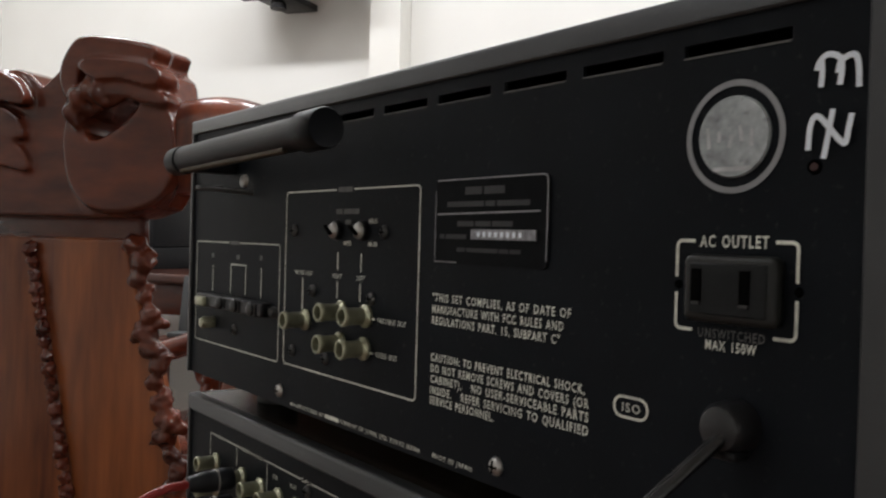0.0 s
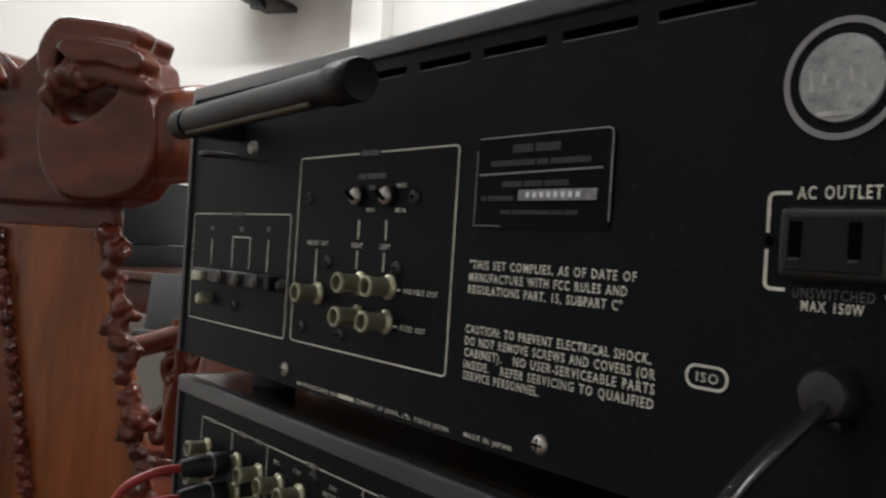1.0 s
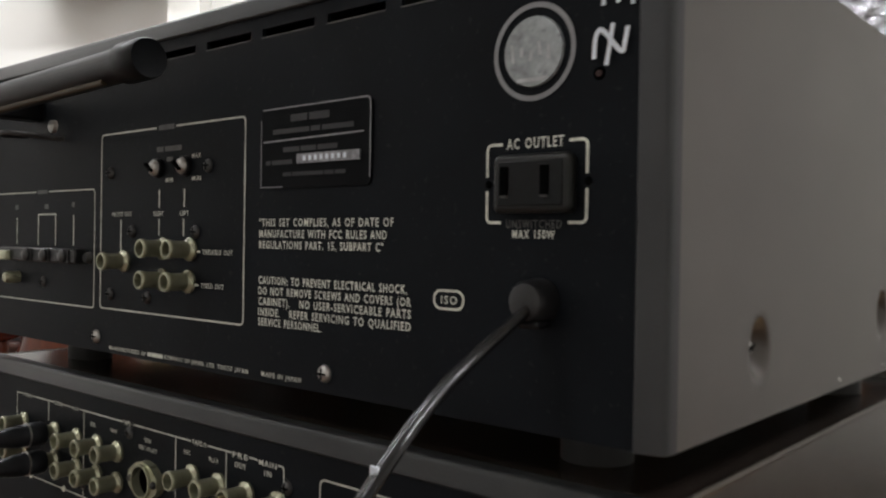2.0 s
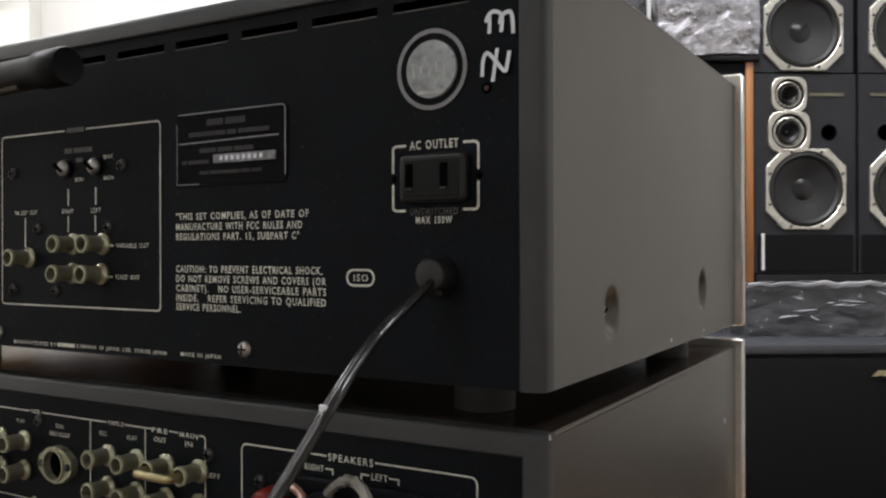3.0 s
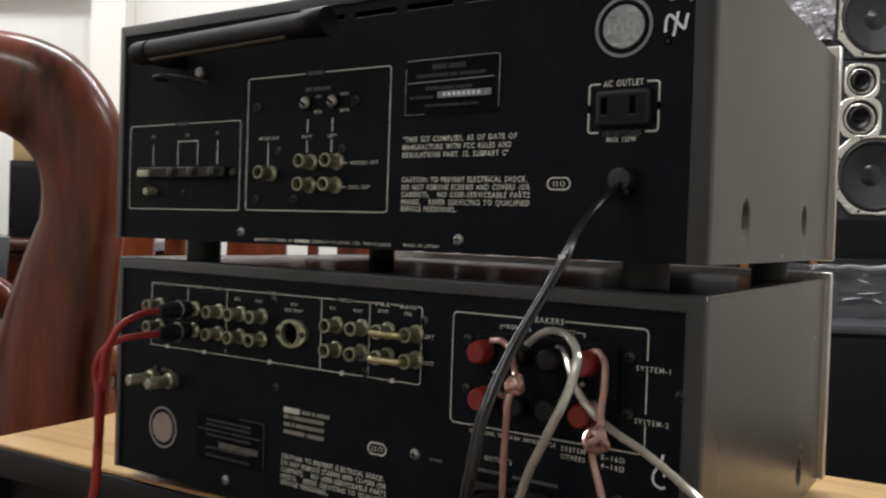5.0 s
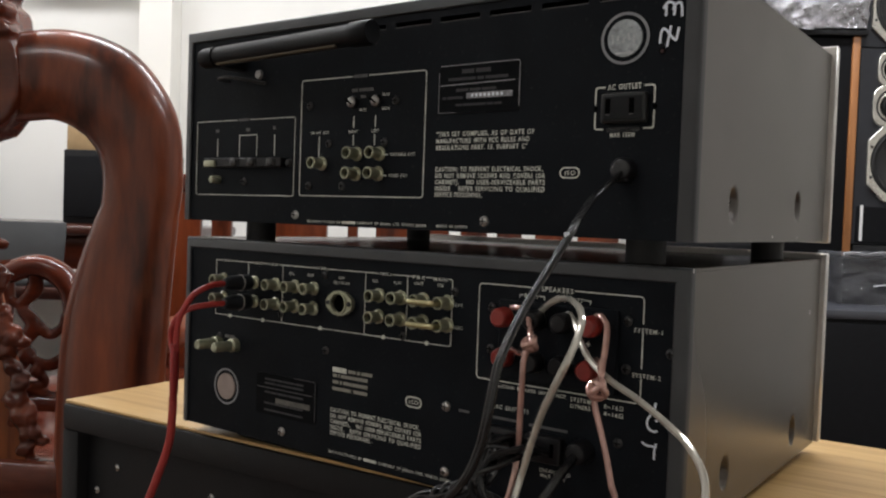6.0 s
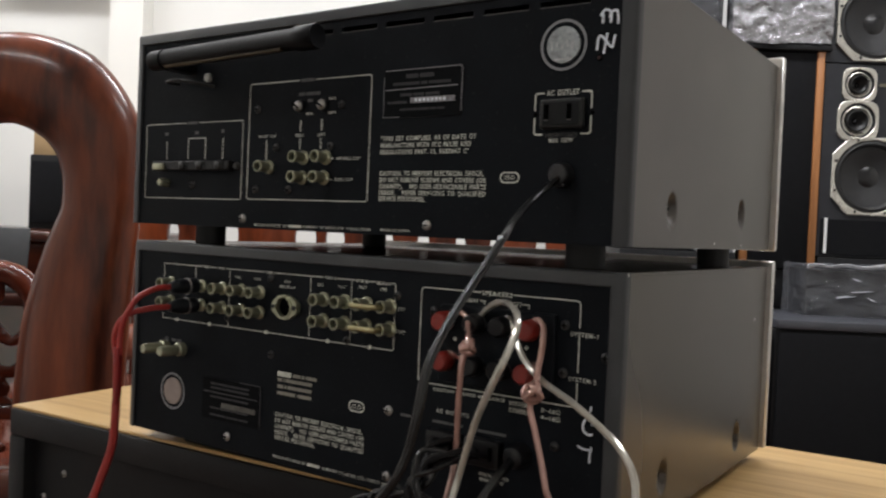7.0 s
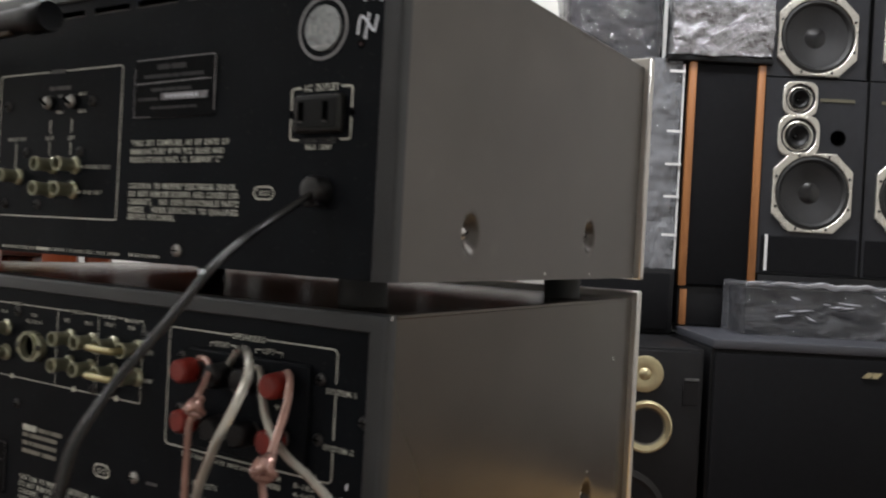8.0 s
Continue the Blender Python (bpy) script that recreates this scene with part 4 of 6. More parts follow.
for words, a, b, z, h in [("PHONO", 0.0512, 0.0600, Z1, 0.0020), ("TUNER", 0.0852, 0.0938, Z1, 0.0020), ("AUX", 0.1030, 0.1100, Z1, 0.0020), ("TAPE-1", 0.1510, 0.1598, Z1, 0.0020), ("REC", 0.1215, 0.1265, 0.8520, 0.0019),
                          ("PLAY", 0.1402, 0.1462, 0.8520, 0.0019), ("DIN", 0.1696, 0.1746, 0.8522, 0.0019), ("REC/PLAY", 0.1650, 0.1795, 0.8485, 0.0019), ("TAPE-2", 0.2055, 0.2155, Z1, 0.0020), ("REC", 0.1998, 0.2045, 0.8522, 0.0019),
                          ("PLAY", 0.2178, 0.2240, 0.8522, 0.0019), ("PRE", 0.2332, 0.2428, 0.8570, 0.0021), ("OUT", 0.2345, 0.2418, 0.8532, 0.0021), ("MAIN", 0.2498, 0.2602, 0.8568, 0.0021), ("IN", 0.2530, 0.2572, 0.8532, 0.0021),
                          ("LEFT", 0.2652, 0.2725, 0.8420, 0.0020), ("RIGHT", 0.2652, 0.2730, 0.8280, 0.0020), ("SPEAKERS", 0.3270, 0.3472, 0.8566, 0.0027), ("RIGHT", 0.3160, 0.3250, 0.8518, 0.0024), ("LEFT", 0.3465, 0.3535, 0.8518, 0.0024),
                          ("SYSTEM-1", 0.3842, 0.4002, 0.8388, 0.0024), ("SYSTEM-2", 0.3842, 0.4002, 0.8146, 0.0024), ("CAUTION: SPEAKER IMPEDANCE", 0.2960, 0.3450, 0.7967, 0.0020), ("SYSTEM", 0.3480, 0.3605, 0.7960, 0.0024), ("OTHERS", 0.3480, 0.3605, 0.7922, 0.0024),
                          ("8~16\u03a9", 0.3685, 0.3800, 0.7952, 0.0024), ("4~16\u03a9", 0.3685, 0.3800, 0.7912, 0.0024), ("AC OUTLETS", 0.2985, 0.3215, 0.7842, 0.0024), ("UNSWITCHED", 0.3300, 0.3500, 0.7525, 0.0020), ("MAX 100W", 0.3310, 0.3470, 0.7495, 0.0020)]:
    lettering(apanel, words, a, b, z, h, PRINT)
for words, a, b, z in [("CAUTION: TO PREVENT ELECTRICAL SHOCK,", 0.1655, 0.2425, 0.7612), ("DO NOT REMOVE SCREWS AND COVERS (OR", 0.1655, 0.2440, 0.7572), ("CABINET).   NO USER-SERVICEABLE PARTS", 0.1655, 0.2440, 0.7532),
                       ("INSIDE.   REFER SERVICING TO QUALIFIED", 0.1655, 0.2440, 0.7492), ("SERVICE PERSONNEL.", 0.1655, 0.2030, 0.7455)]:
    lettering(apanel, words, a, b, z, 0.0028, PRINT, heavy=0.02)
lettering(apanel, "MANUFACTURED BY", 0.1650, 0.1955, 0.7322, 0.0019, PRINT)
part_each("printed_word", bars(bmesh.new(), 0.1965, 0.2085, 0.7322, 0.0019, YP, 21, 1), PRINT, apanel, "")
lettering(apanel, "COMPANY OF JAPAN, LTD. TOKYO JAPAN", 0.2095, 0.2680, 0.7322, 0.0019, PRINT)
bm = bmesh.new()
strip(bm, [(0.1662, 0.7890), (0.1790, 0.7890)], 0.0034, YP)
part_each("printed_word", bm, PRINT, apanel, "")
bm = bmesh.new()
for i, (a, b) in enumerate(((0.1805, 0.2030), (0.1665, 0.1990), (0.1665, 0.1990), (0.1665, 0.1990))):
    bars(bm, a, b, (0.7890, 0.7850, 0.7805, 0.7760)[i], 0.0023, YP, 30 + i, 3)
part_each("printed_word", bm, mat("faded_cream_ink", (0.26, 0.25, 0.21), 0.7, 0, 0.3, 260), apanel, "small unreadable cream print")
bm = bmesh.new()
strip(bm, rounded(0.2308, 0.2430, 0.7738, 0.7800, 0.0030), 0.0010, YP, True)
part("mark_outline", bm, PRINT, apanel, "", False)
lettering(apanel, "ISO", 0.2335, 0.2410, 0.7769, 0.0028, PRINT)
roundel(amp, 0.0570, 0.7615, 0.0138, PINK_BADGE)
plate = part("rating_plate", slab(bmesh.new(), rounded(0.0910, 0.1510, 0.7475, 0.7775, 0.002), -0.0008, 0.0), PLATE, amp, "black rating plate with serial strip")
bm = bmesh.new()
strip(bm, [(0.130, 0.7774)] + arc(0.1490, 0.7754, 0.002, 90, 0) + [(0.1510, 0.750)], 0.0005, -0.0011)
strip(bm, [(0.0925, 0.7672), (0.1480, 0.7672)], 0.0006, -0.0011)
part_each("plate_line", bm, mat("dull_plate_line", (0.11, 0.11, 0.115), 0.5, 0.3, 0.4, 200), plate, "")
bm = bmesh.new()
for i in range(5):
    bars(bm, 0.100, 0.140, (0.7735, 0.7705, 0.7640, 0.7560, 0.7510)[i], 0.0013, -0.0011, 40 + i, 4)
part_each("plate_print", bm, mat("faint_plate_print", (0.040, 0.040, 0.043), 0.6, 0, 0.3, 300), plate, "")
part("number_strip", one_box(0.1120, 0.1460, -0.0014, -0.0007, 0.7570, 0.7605), mat("dull_number_strip", (0.13, 0.126, 0.112), 0.5, 0.3, 0.5, 300), plate)
bm = bmesh.new()
for pts in ([(0.3982, 0.8015), (0.3978, 0.7985)], [(0.3958, 0.7950), (0.3940, 0.7915), (0.3945, 0.7878), (0.3975, 0.7862), (0.3998, 0.7868)], [(0.3975, 0.7945), (0.3992, 0.7928), (0.3990, 0.7915)], [(0.3912, 0.7795), (0.3940, 0.7782), (0.3998, 0.7782)], [(0.3992, 0.7800), (0.3985, 0.7760), (0.3985, 0.7712)]):
    strip(bm, [(p.x, p.z) for p in smooth_path([(a, 0, b) for a, b in pts], 5)], 0.0012, -0.0007 - 0.0001 * round(pts[0][0] * 1e4 % 4))
part_each("paint_mark", bm, PAINT_MARKER, apanel, "white painted brush strokes")
for sx, sz, dark in [(0.2625, 0.7782, False), (0.1180, 0.7372, False), (0.2630, 0.7372, False), (0.3775, 0.7762, True), (0.0480, 0.7990, True), (0.2660, 0.8500, True), (0.1590, 0.8010, True), (0.1560, 0.8530, True), (0.1140, 0.8220, True), (0.3805, 0.8430, True), (0.3805, 0.8170, True), (0.2935, 0.8430, True), (0.2935, 0.8180, True), (0.2265, 0.8180, True), (0.3800, 0.7320, True), (0.405, 0.8280, True)]:
    screw(amp, sx, sz, dark=dark)
for jx in (0.0510, 0.1080, 0.1275, 0.1460, 0.2055, 0.2240, 0.2420, 0.2610):
    jack(amp, jx, 0.8430)
    jack(amp, jx, 0.8290)
jack(amp, 0.0855, 0.8430), jack(amp, 0.0855, 0.8290)

# round data socket in a diamond flange
ring = [(0.1725 + 0.0066 * math.cos(2 * math.pi * i / 28), 0.8350 + 0.0066 * math.sin(2 * math.pi * i / 28)) for i in range(28)]

diamond = [(0.1725 + sx * dx * 0.86, 0.8350 + sz * dz * 0.86) for sx, sz, dx, dz in [(1, 1, 0.0135, 0.002), (1, 1, 0.0125, 0.0042), (1, 1, 0.0060, 0.0088), (1, 1, 0.0, 0.0100), (-1, 1, 0.0060, 0.0088), (-1, 1, 0.0125, 0.0042), (-1, 1, 0.0135, 0.002), (-1, -1, 0.0135, 0.002), (-1, -1, 0.0125, 0.0042), (-1, -1, 0.0060, 0.0088), (-1, -1, 0.0, 0.0100), (1, -1, 0.0060, 0.0088), (1, -1, 0.0125, 0.0042), (1, -1, 0.0135, 0.002)]]
din = part("din_socket", carved(bmesh.new(), diamond, [ring], -0.0035, 0.0), JACK, amp, "diamond flanged round socket of tarnished metal", False)
part("socket_insert", lathe(bmesh.new(), [(0, 0.0010), (0.0065, 0.0010), (0.0065, 0)], (0.1725, 0, 0.8350), (0, -1, 0), 28), HOLE, din)
part("socket_lip", lathe(bmesh.new(), [(0.0066, 0.0030), (0.0066, 0.0048), (0.0073, 0.0048), (0.0075, 0.0030)], (0.1725, 0, 0.8350), (0, -1, 0), 28), JACK, din)
for dx in (-0.0093, 0.0093):
    part("rivet", lathe(bmesh.new(), [(0, 0.0052), (0.0013, 0.0048), (0.0018, 0.0036)], (0.1725 + dx, 0, 0.8350), (0, -1, 0), 12), DARK_STEEL, din)

# bare metal links between preamplifier outputs and power amplifier inputs
for jz in (0.8430, 0.8290):
    link = part("jumper_link", tube(bmesh.new(), [(0.2420, -0.009, jz), (0.2420, -0.0145, jz), (0.2432, -0.0165, jz), (0.2515, -0.0168, jz), (0.2598, -0.0165, jz), (0.2610, -0.0145, jz), (0.2610, -0.009, jz)], 0.0018, 12, 6), GOLD_JACK, amp, "bare brass jumper link")

# binding posts
for gx in (0.0470, 0.0660):
    part("ground_post", lathe(bmesh.new(), [(0, 0.0210), (0.0030, 0.0210), (0.0038, 0.0200), (0.0040, 0.0060), (0.0052, 0.0050), (0.0052, 0.0), (0, 0)], (gx, 0, 0.7940), (0, -1, 0), 20), JACK, amp, "tarnished knurled ground post")
part("ground_label", bars(bmesh.new(), 0.054, 0.066, 0.8000, 0.0022, YP, 50, 2), FAINT, apanel, "", False)
posts = part("terminal_plate", one_box(0.3000, 0.3760, -0.0030, 0.0, 0.8020, 0.8485, 0.0008, 1), PANEL, amp, "black moulded speaker terminal plate")
CAPS = [(0.3065, 0.8388, RED_CAP), (0.3278, 0.8390, PLASTIC), (0.3450, 0.8390, PLASTIC), (0.3628, 0.8390, RED_CAP), (0.3078, 0.8156, RED_CAP), (0.3278, 0.8150, PLASTIC), (0.3450, 0.8150, PLASTIC), (0.3622, 0.8150, RED_CAP)]
for cx, cz, cm in CAPS:
    bm = lathe(bmesh.new(), [(0, 0.0150), (0.0044, 0.0150), (0.0054, 0.0140), (0.0058, 0.0115), (0.0060, 0.0065), (0.0052, 0.0055), (0.0030, 0.0052), (0.0030, 0.003)], (cx, 0, cz), (0, -1, 0), 22)
    knob = part("terminal_knob", bm, cm, posts, "red screw terminal cap" if cm is RED_CAP else "black screw terminal cap")
    part("collar", lathe(bmesh.new(), [(0.0028, 0.0056), (0.0045, 0.0048), (0.0045, 0.0030)], (cx, 0, cz), (0, -1, 0), 16), STEEL, knob)
bm = bmesh.new()
for px_, pz_ in ((0.3115, 0.8285), (0.3590, 0.8285)):
    strip(bm, [(px_ - 0.0014, pz_), (px_ + 0.0014, pz_)], 0.0006, -0.0034)
    strip(bm, [(px_, pz_ - 0.0014), (px_, pz_ + 0.0014)], 0.0006, -0.0033)
part_each("polarity_mark", bm, PRINT, posts, "")

# lower mains outlets and the amplifier's own lead
for ox in (0.3080, 0.3345):
    out2 = part("power_outlet", slab(bmesh.new(), rounded(ox - 0.0125, ox + 0.0115, 0.7580, 0.7735, 0.002), -0.0070, 0.0, 0.0014), PLASTIC, amp, "black two-slot mains outlet")
    for hx in (-0.0063, 0.0063):
        part("blade_slot", one_box(ox + hx - 0.001, ox + hx + 0.001, -0.0076, -0.0068, 0.7625, 0.7700), HOLE, out2)
bm = bmesh.new()
for a, b, z in ((0.2960, 0.3180, 0.7775), (0.3220, 0.3470, 0.7770), (0.2720, 0.2800, 0.7775)):
    strip(bm, [(a, z), (b, z)], 0.0016, YP)
part_each("printed_word", bm, FAINT, apanel, "")
grip = part("cord_grip", lathe(bmesh.new(), [(0, 0.0120), (0.0036, 0.0118), (0.0056, 0.0108), (0.0066, 0.0080), (0.0070, 0.0), (0, 0)], (0.3570, 0, 0.7680), (0, -1, 0), 28), PLASTIC, amp, "black strain relief bush")


def lead(name, parent, pts, r, material, label="", n=9):
    return part(name, tube(bmesh.new(), pts, r, n, 8), material, parent, label)


lead("mains_lead", amp, [(0.3570, -0.008, 0.7675), (0.3560, -0.024, 0.7600), (0.3520, -0.034, 0.7490), (0.345, -0.045, 0.738), (0.320, -0.060, 0.730), (0.295, -0.070, 0.722), (0.275, -0.078, 0.70), (0.27, -0.08, 0.5), (0.29, -0.09, 0.1), (0.34, -0.14, 0.006)], 0.0028, GREY_CORD, "dark grey mains lead")

# ---- loose cables ----
plugs = thing("phono_cable", (0.09, -0.04, 0.836), "red twin phono cable with black plugs in the amplifier", "cable")
for pz_, tail in ((0.8430, [(0.0855, -0.029, 0.8430), (0.0850, -0.040, 0.8422), (0.0830, -0.052, 0.8370), (0.0790, -0.056, 0.8290), (0.0740, -0.058, 0.8180), (0.0715, -0.058, 0.8050), (0.0720, -0.058, 0.7960)]),
                  (0.8290, [(0.0855, -0.029, 0.8290), (0.0842, -0.040, 0.8286), (0.0795, -0.053, 0.8262), (0.0720, -0.058, 0.8200), (0.0670, -0.059, 0.8100), (0.0660, -0.058, 0.8020), (0.0680, -0.058, 0.7955)])):
    part("plug", lathe(bmesh.new(), [(0, 0.0060), (0.0052, 0.0060), (0.0058, 0.0072), (0.0058, 0.0140), (0.0055, 0.0145), (0.0055, 0.0195), (0.0048, 0.0240), (0.0036, 0.0290), (0, 0.0295)], (0.0855, 0, pz_), (0, -1, 0), 22), PLUG, plugs, "blue-black moulded phono plug")
    part("plug_band", lathe(bmesh.new(), [(0.0056, 0.0139), (0.0060, 0.0141), (0.0060, 0.0147), (0.0054, 0.0149)], (0.0855, 0, pz_), (0, -1, 0), 22), STEEL, plugs)
    lead("cable_tail", plugs, tail, 0.0021, RED_CABLE, "")
part("splitter", tube(bmesh.new(), [(0.0700, -0.058, 0.8010), (0.0700, -0.058, 0.7900), (0.0700, -0.058, 0.7700), (0.0695, -0.058, 0.7620)], [0.0042, 0.0046, 0.0042, 0.0034], 12, 6, flat=0.7), SHRINK, plugs, "dark red heat shrink sleeve")
lead("cable", plugs, [(0.0695, -0.058, 0.7640), (0.0690, -0.058, 0.7500), (0.0660, -0.058, 0.7300), (0.0590, -0.062, 0.7050), (0.0500, -0.068, 0.6750), (0.042, -0.08, 0.63), (0.035, -0.085, 0.5), (0.03, -0.09, 0.25), (0.02, -0.12, 0.02), (-0.04, -0.18, 0.006), (-0.15, -0.22, 0.006)], 0.0029, RED_CABLE, "thin red cable jacket")

wires = thing("speaker_wire", (0.35, -0.04, 0.80), "clear sheathed silver speaker wire hanging from the amplifier", "cable", "speaker wires")
lead("wire", wires, [(0.3301, -0.0050, 0.8443), (0.3390, -0.0095, 0.8505), (0.3475, -0.0140, 0.8535), (0.3575, -0.0215, 0.8535), (0.3661, -0.0290, 0.8498), (0.3702, -0.0350, 0.8440), (0.3702, -0.0408, 0.8341), (0.3682, -0.0445, 0.8256), (0.3651, -0.0454, 0.8185), (0.3576, -0.0444, 0.8033), (0.3531, -0.0420, 0.7958), (0.3491, -0.0400, 0.7870), (0.3448, -0.0375, 0.7772), (0.3410, -0.0360, 0.7665), (0.3380, -0.0360, 0.7558), (0.335, -0.042, 0.735), (0.332, -0.055, 0.70), (0.33, -0.07, 0.5), (0.33, -0.09, 0.1), (0.36, -0.15, 0.006)], 0.0021, SILVER_WIRE, "clear sheath over a silver strand")
part("bare_end", rod(bmesh.new(), (0.3286, -0.0042, 0.8425), (0.3306, -0.0054, 0.8449), 0.0013, n=10), STEEL, wires, "bare tinned wire end")
wires = thing("speaker_wire", (0.40, -0.03, 0.80), "clear sheathed silver speaker wire curving past the case", "cable", "speaker wires")
lead("wire", wires, [(0.3471, -0.0040, 0.8440), (0.3515, -0.0062, 0.8405), (0.3546, -0.0086, 0.8360), (0.3604, -0.0125, 0.8278), (0.3665, -0.0150, 0.8215), (0.3734, -0.0170, 0.8168), (0.3819, -0.0190, 0.8123), (0.3943, -0.0200, 0.8069), (0.4034, -0.0212, 0.8022), (0.4126, -0.0228, 0.7971), (0.4216, -0.0247, 0.7915), (0.4288, -0.0268, 0.7852), (0.4341, -0.0288, 0.7775), (0.4367, -0.0308, 0.7686), (0.4357, -0.0328, 0.7593), (0.431, -0.036, 0.742), (0.422, -0.048, 0.71), (0.415, -0.07, 0.5), (0.42, -0.09, 0.1), (0.47, -0.15, 0.006)], 0.0020, SILVER_WIRE, "clear sheath over a silver strand")
part("bare_end", rod(bmesh.new(), (0.3452, -0.0030, 0.8444), (0.3474, -0.0042, 0.8438), 0.0013, n=10), STEEL, wires, "bare tinned wire end")


def knot(parent, c, r, turn):
    """A loose overhand knot: two fat loops wound round each other."""
    bm = bmesh.new()
    m = pose(c[0], c[1], c[2], 0, turn, 0)
    for k, (a, b) in enumerate(((0.78, 1.15), (1.05, 0.72))):
        pts = [m @ Vector((r * a * math.cos(t + k), -0.0022 * math.sin(2 * t + 1.3 * k) - 0.0012 * k, r * b * math.sin(t + k))) for t in [q * math.pi / 4 for q in range(8)]]
        tube(bm, pts, 0.00175, 9, 4, True)
    tube(bm, [m @ Vector((-r * 0.6, -0.002, -r * 0.9)), m @ Vector((0, -0.0042, 0)), m @ Vector((r * 0.6, -0.002, r * 0.9))], 0.0018, 9, 5)
    return part("knot", bm, COPPER_WIRE, parent, "tight knot in the clear copper wire")


wires = thing("speaker_wire", (0.333, -0.03, 0.80), "clear sheathed copper speaker wire knotted between two red caps", "cable", "speaker wires")
lead("wire", wires, [(0.3100, -0.0050, 0.8445), (0.3165, -0.0070, 0.8450), (0.3233, -0.0103, 0.8425), (0.3305, -0.0192, 0.8372), (0.3363, -0.0278, 0.8335), (0.3385, -0.0305, 0.8290), (0.3350, -0.0300, 0.8240), (0.3270, -0.0220, 0.8215), (0.3160, -0.0100, 0.8205), (0.3090, -0.0050, 0.8205)], 0.0018, COPPER_WIRE, "clear sheath over a copper strand")
knot(wires, (0.3385, -0.0305, 0.8290), 0.0034, 30)
lead("wire", wires, [(0.3385, -0.0305, 0.8290), (0.3352, -0.0314, 0.8211), (0.3341, -0.0310, 0.8065), (0.3333, -0.0304, 0.7938), (0.3328, -0.0297, 0.7810), (0.3320, -0.0292, 0.7676), (0.3310, -0.034, 0.7480), (0.326, -0.05, 0.70), (0.32, -0.065, 0.5), (0.32, -0.085, 0.1), (0.34, -0.15, 0.006)], 0.0017, COPPER_WIRE)
wires = thing("speaker_wire", (0.38, -0.03, 0.80), "clear sheathed copper speaker wire knotted below a red cap", "cable", "speaker wires")
lead("wire", wires, [(0.3625, -0.0040, 0.8436), (0.3665, -0.0062, 0.8450), (0.3705, -0.0088, 0.8436), (0.3739, -0.0124, 0.8393), (0.3756, -0.0168, 0.8296), (0.3766, -0.0214, 0.8224), (0.3781, -0.0260, 0.8160), (0.3775, -0.0290, 0.8100)], 0.0018, COPPER_WIRE, "clear sheath over a copper strand")
lead("wire", wires, [(0.3640, -0.0050, 0.8205), (0.3700, -0.0120, 0.8212), (0.3760, -0.0220, 0.8180), (0.3800, -0.0280, 0.8120)], 0.0018, COPPER_WIRE)
knot(wires, (0.3782, -0.0290, 0.8098), 0.0046, 20)
lead("wire", wires, [(0.3775, -0.0290, 0.8098), (0.3761, -0.0283, 0.8021), (0.3800, -0.0283, 0.7890), (0.3840, -0.0284, 0.7755), (0.3874, -0.0286, 0.7620), (0.3901, -0.0290, 0.7484), (0.391, -0.045, 0.70), (0.39, -0.065, 0.5), (0.39, -0.085, 0.1), (0.42, -0.15, 0.006)], 0.0017, COPPER_WIRE)

bundle = thing("cable_bundle", (0.315, -0.03, 0.735), "tied bundle of thin black leads behind the amplifier", "cable")
rng = random.Random(5)
for i in range(7):
    j = [rng.uniform(-0.004, 0.004) for _ in range(8)]
    lead("black_lead", bundle, [(0.3080 + 0.003 * (i % 3), -0.010, 0.7660 + j[0]), (0.3150 + j[1], -0.030, 0.7700 + j[2]), (0.3230 + j[3], -0.040, 0.7620 + j[4]), (0.3200 + j[5], -0.045, 0.7520 + j[1]), (0.3050 + j[2], -0.048, 0.7440 + j[3] * 0.6), (0.2850 + j[0], -0.055 + j[6], 0.7380 + j[7] * 0.7), (0.262, -0.066, 0.722 + j[4]), (0.245 + j[5], -0.075, 0.69), (0.24 + j[3], -0.08, 0.4), (0.26 + j[2] * 3, -0.1, 0.006)], 0.0016, PLASTIC if i % 2 else GREY_CORD, "", 7)
for i in range(6):
    j = [rng.uniform(-0.005, 0.005) for _ in range(8)]
    lead("black_lead", bundle, [(0.3345 + j[0], -0.008, 0.7650), (0.3330 + j[1], -0.028, 0.7720 + j[2]), (0.3260 + j[3], -0.046, 0.7680 + j[4]), (0.3200 + j[5], -0.052, 0.7560 + j[6]), (0.3260 + j[7], -0.050, 0.7450 + j[0]), (0.3400 + j[2], -0.048, 0.7390 + j[1]), (0.3360 + j[3], -0.056, 0.7300), (0.3100 + j[4], -0.062, 0.7240), (0.285, -0.070, 0.705 + j[5]), (0.275 + j[6], -0.08, 0.4), (0.29 + j[7], -0.10, 0.006)], 0.0015, GREY_CORD if i % 2 else PLASTIC, "", 7)
for a in ((0.3195, -0.0430, 0.7560), (0.3010, -0.0490, 0.7435), (0.3060, -0.0480, 0.7450), (0.2960, -0.0510, 0.7410)):
    part("tie", tube(bmesh.new(), [(a[0] + 0.0050 * math.cos(t) * 0.7, a[1] + 0.0050 * math.cos(t) * 0.6, a[2] + 0.0062 * math.sin(t)) for t in [k * math.pi / 4 for k in range(8)]], 0.0009, 6, 3, True), DARK_STEEL, bundle, "cable tie")

# ---- carved rosewood chair ----
CV = 0.62
chair = thing("carved_chair", (-0.72, 0.86, 0), "polished red-brown rosewood chair with carved crest and arched back", "chair", space=ROOM)


def flip(pts, c=-0.72):
    return [(2 * c - p[0], *p[1:]) for p in pts]


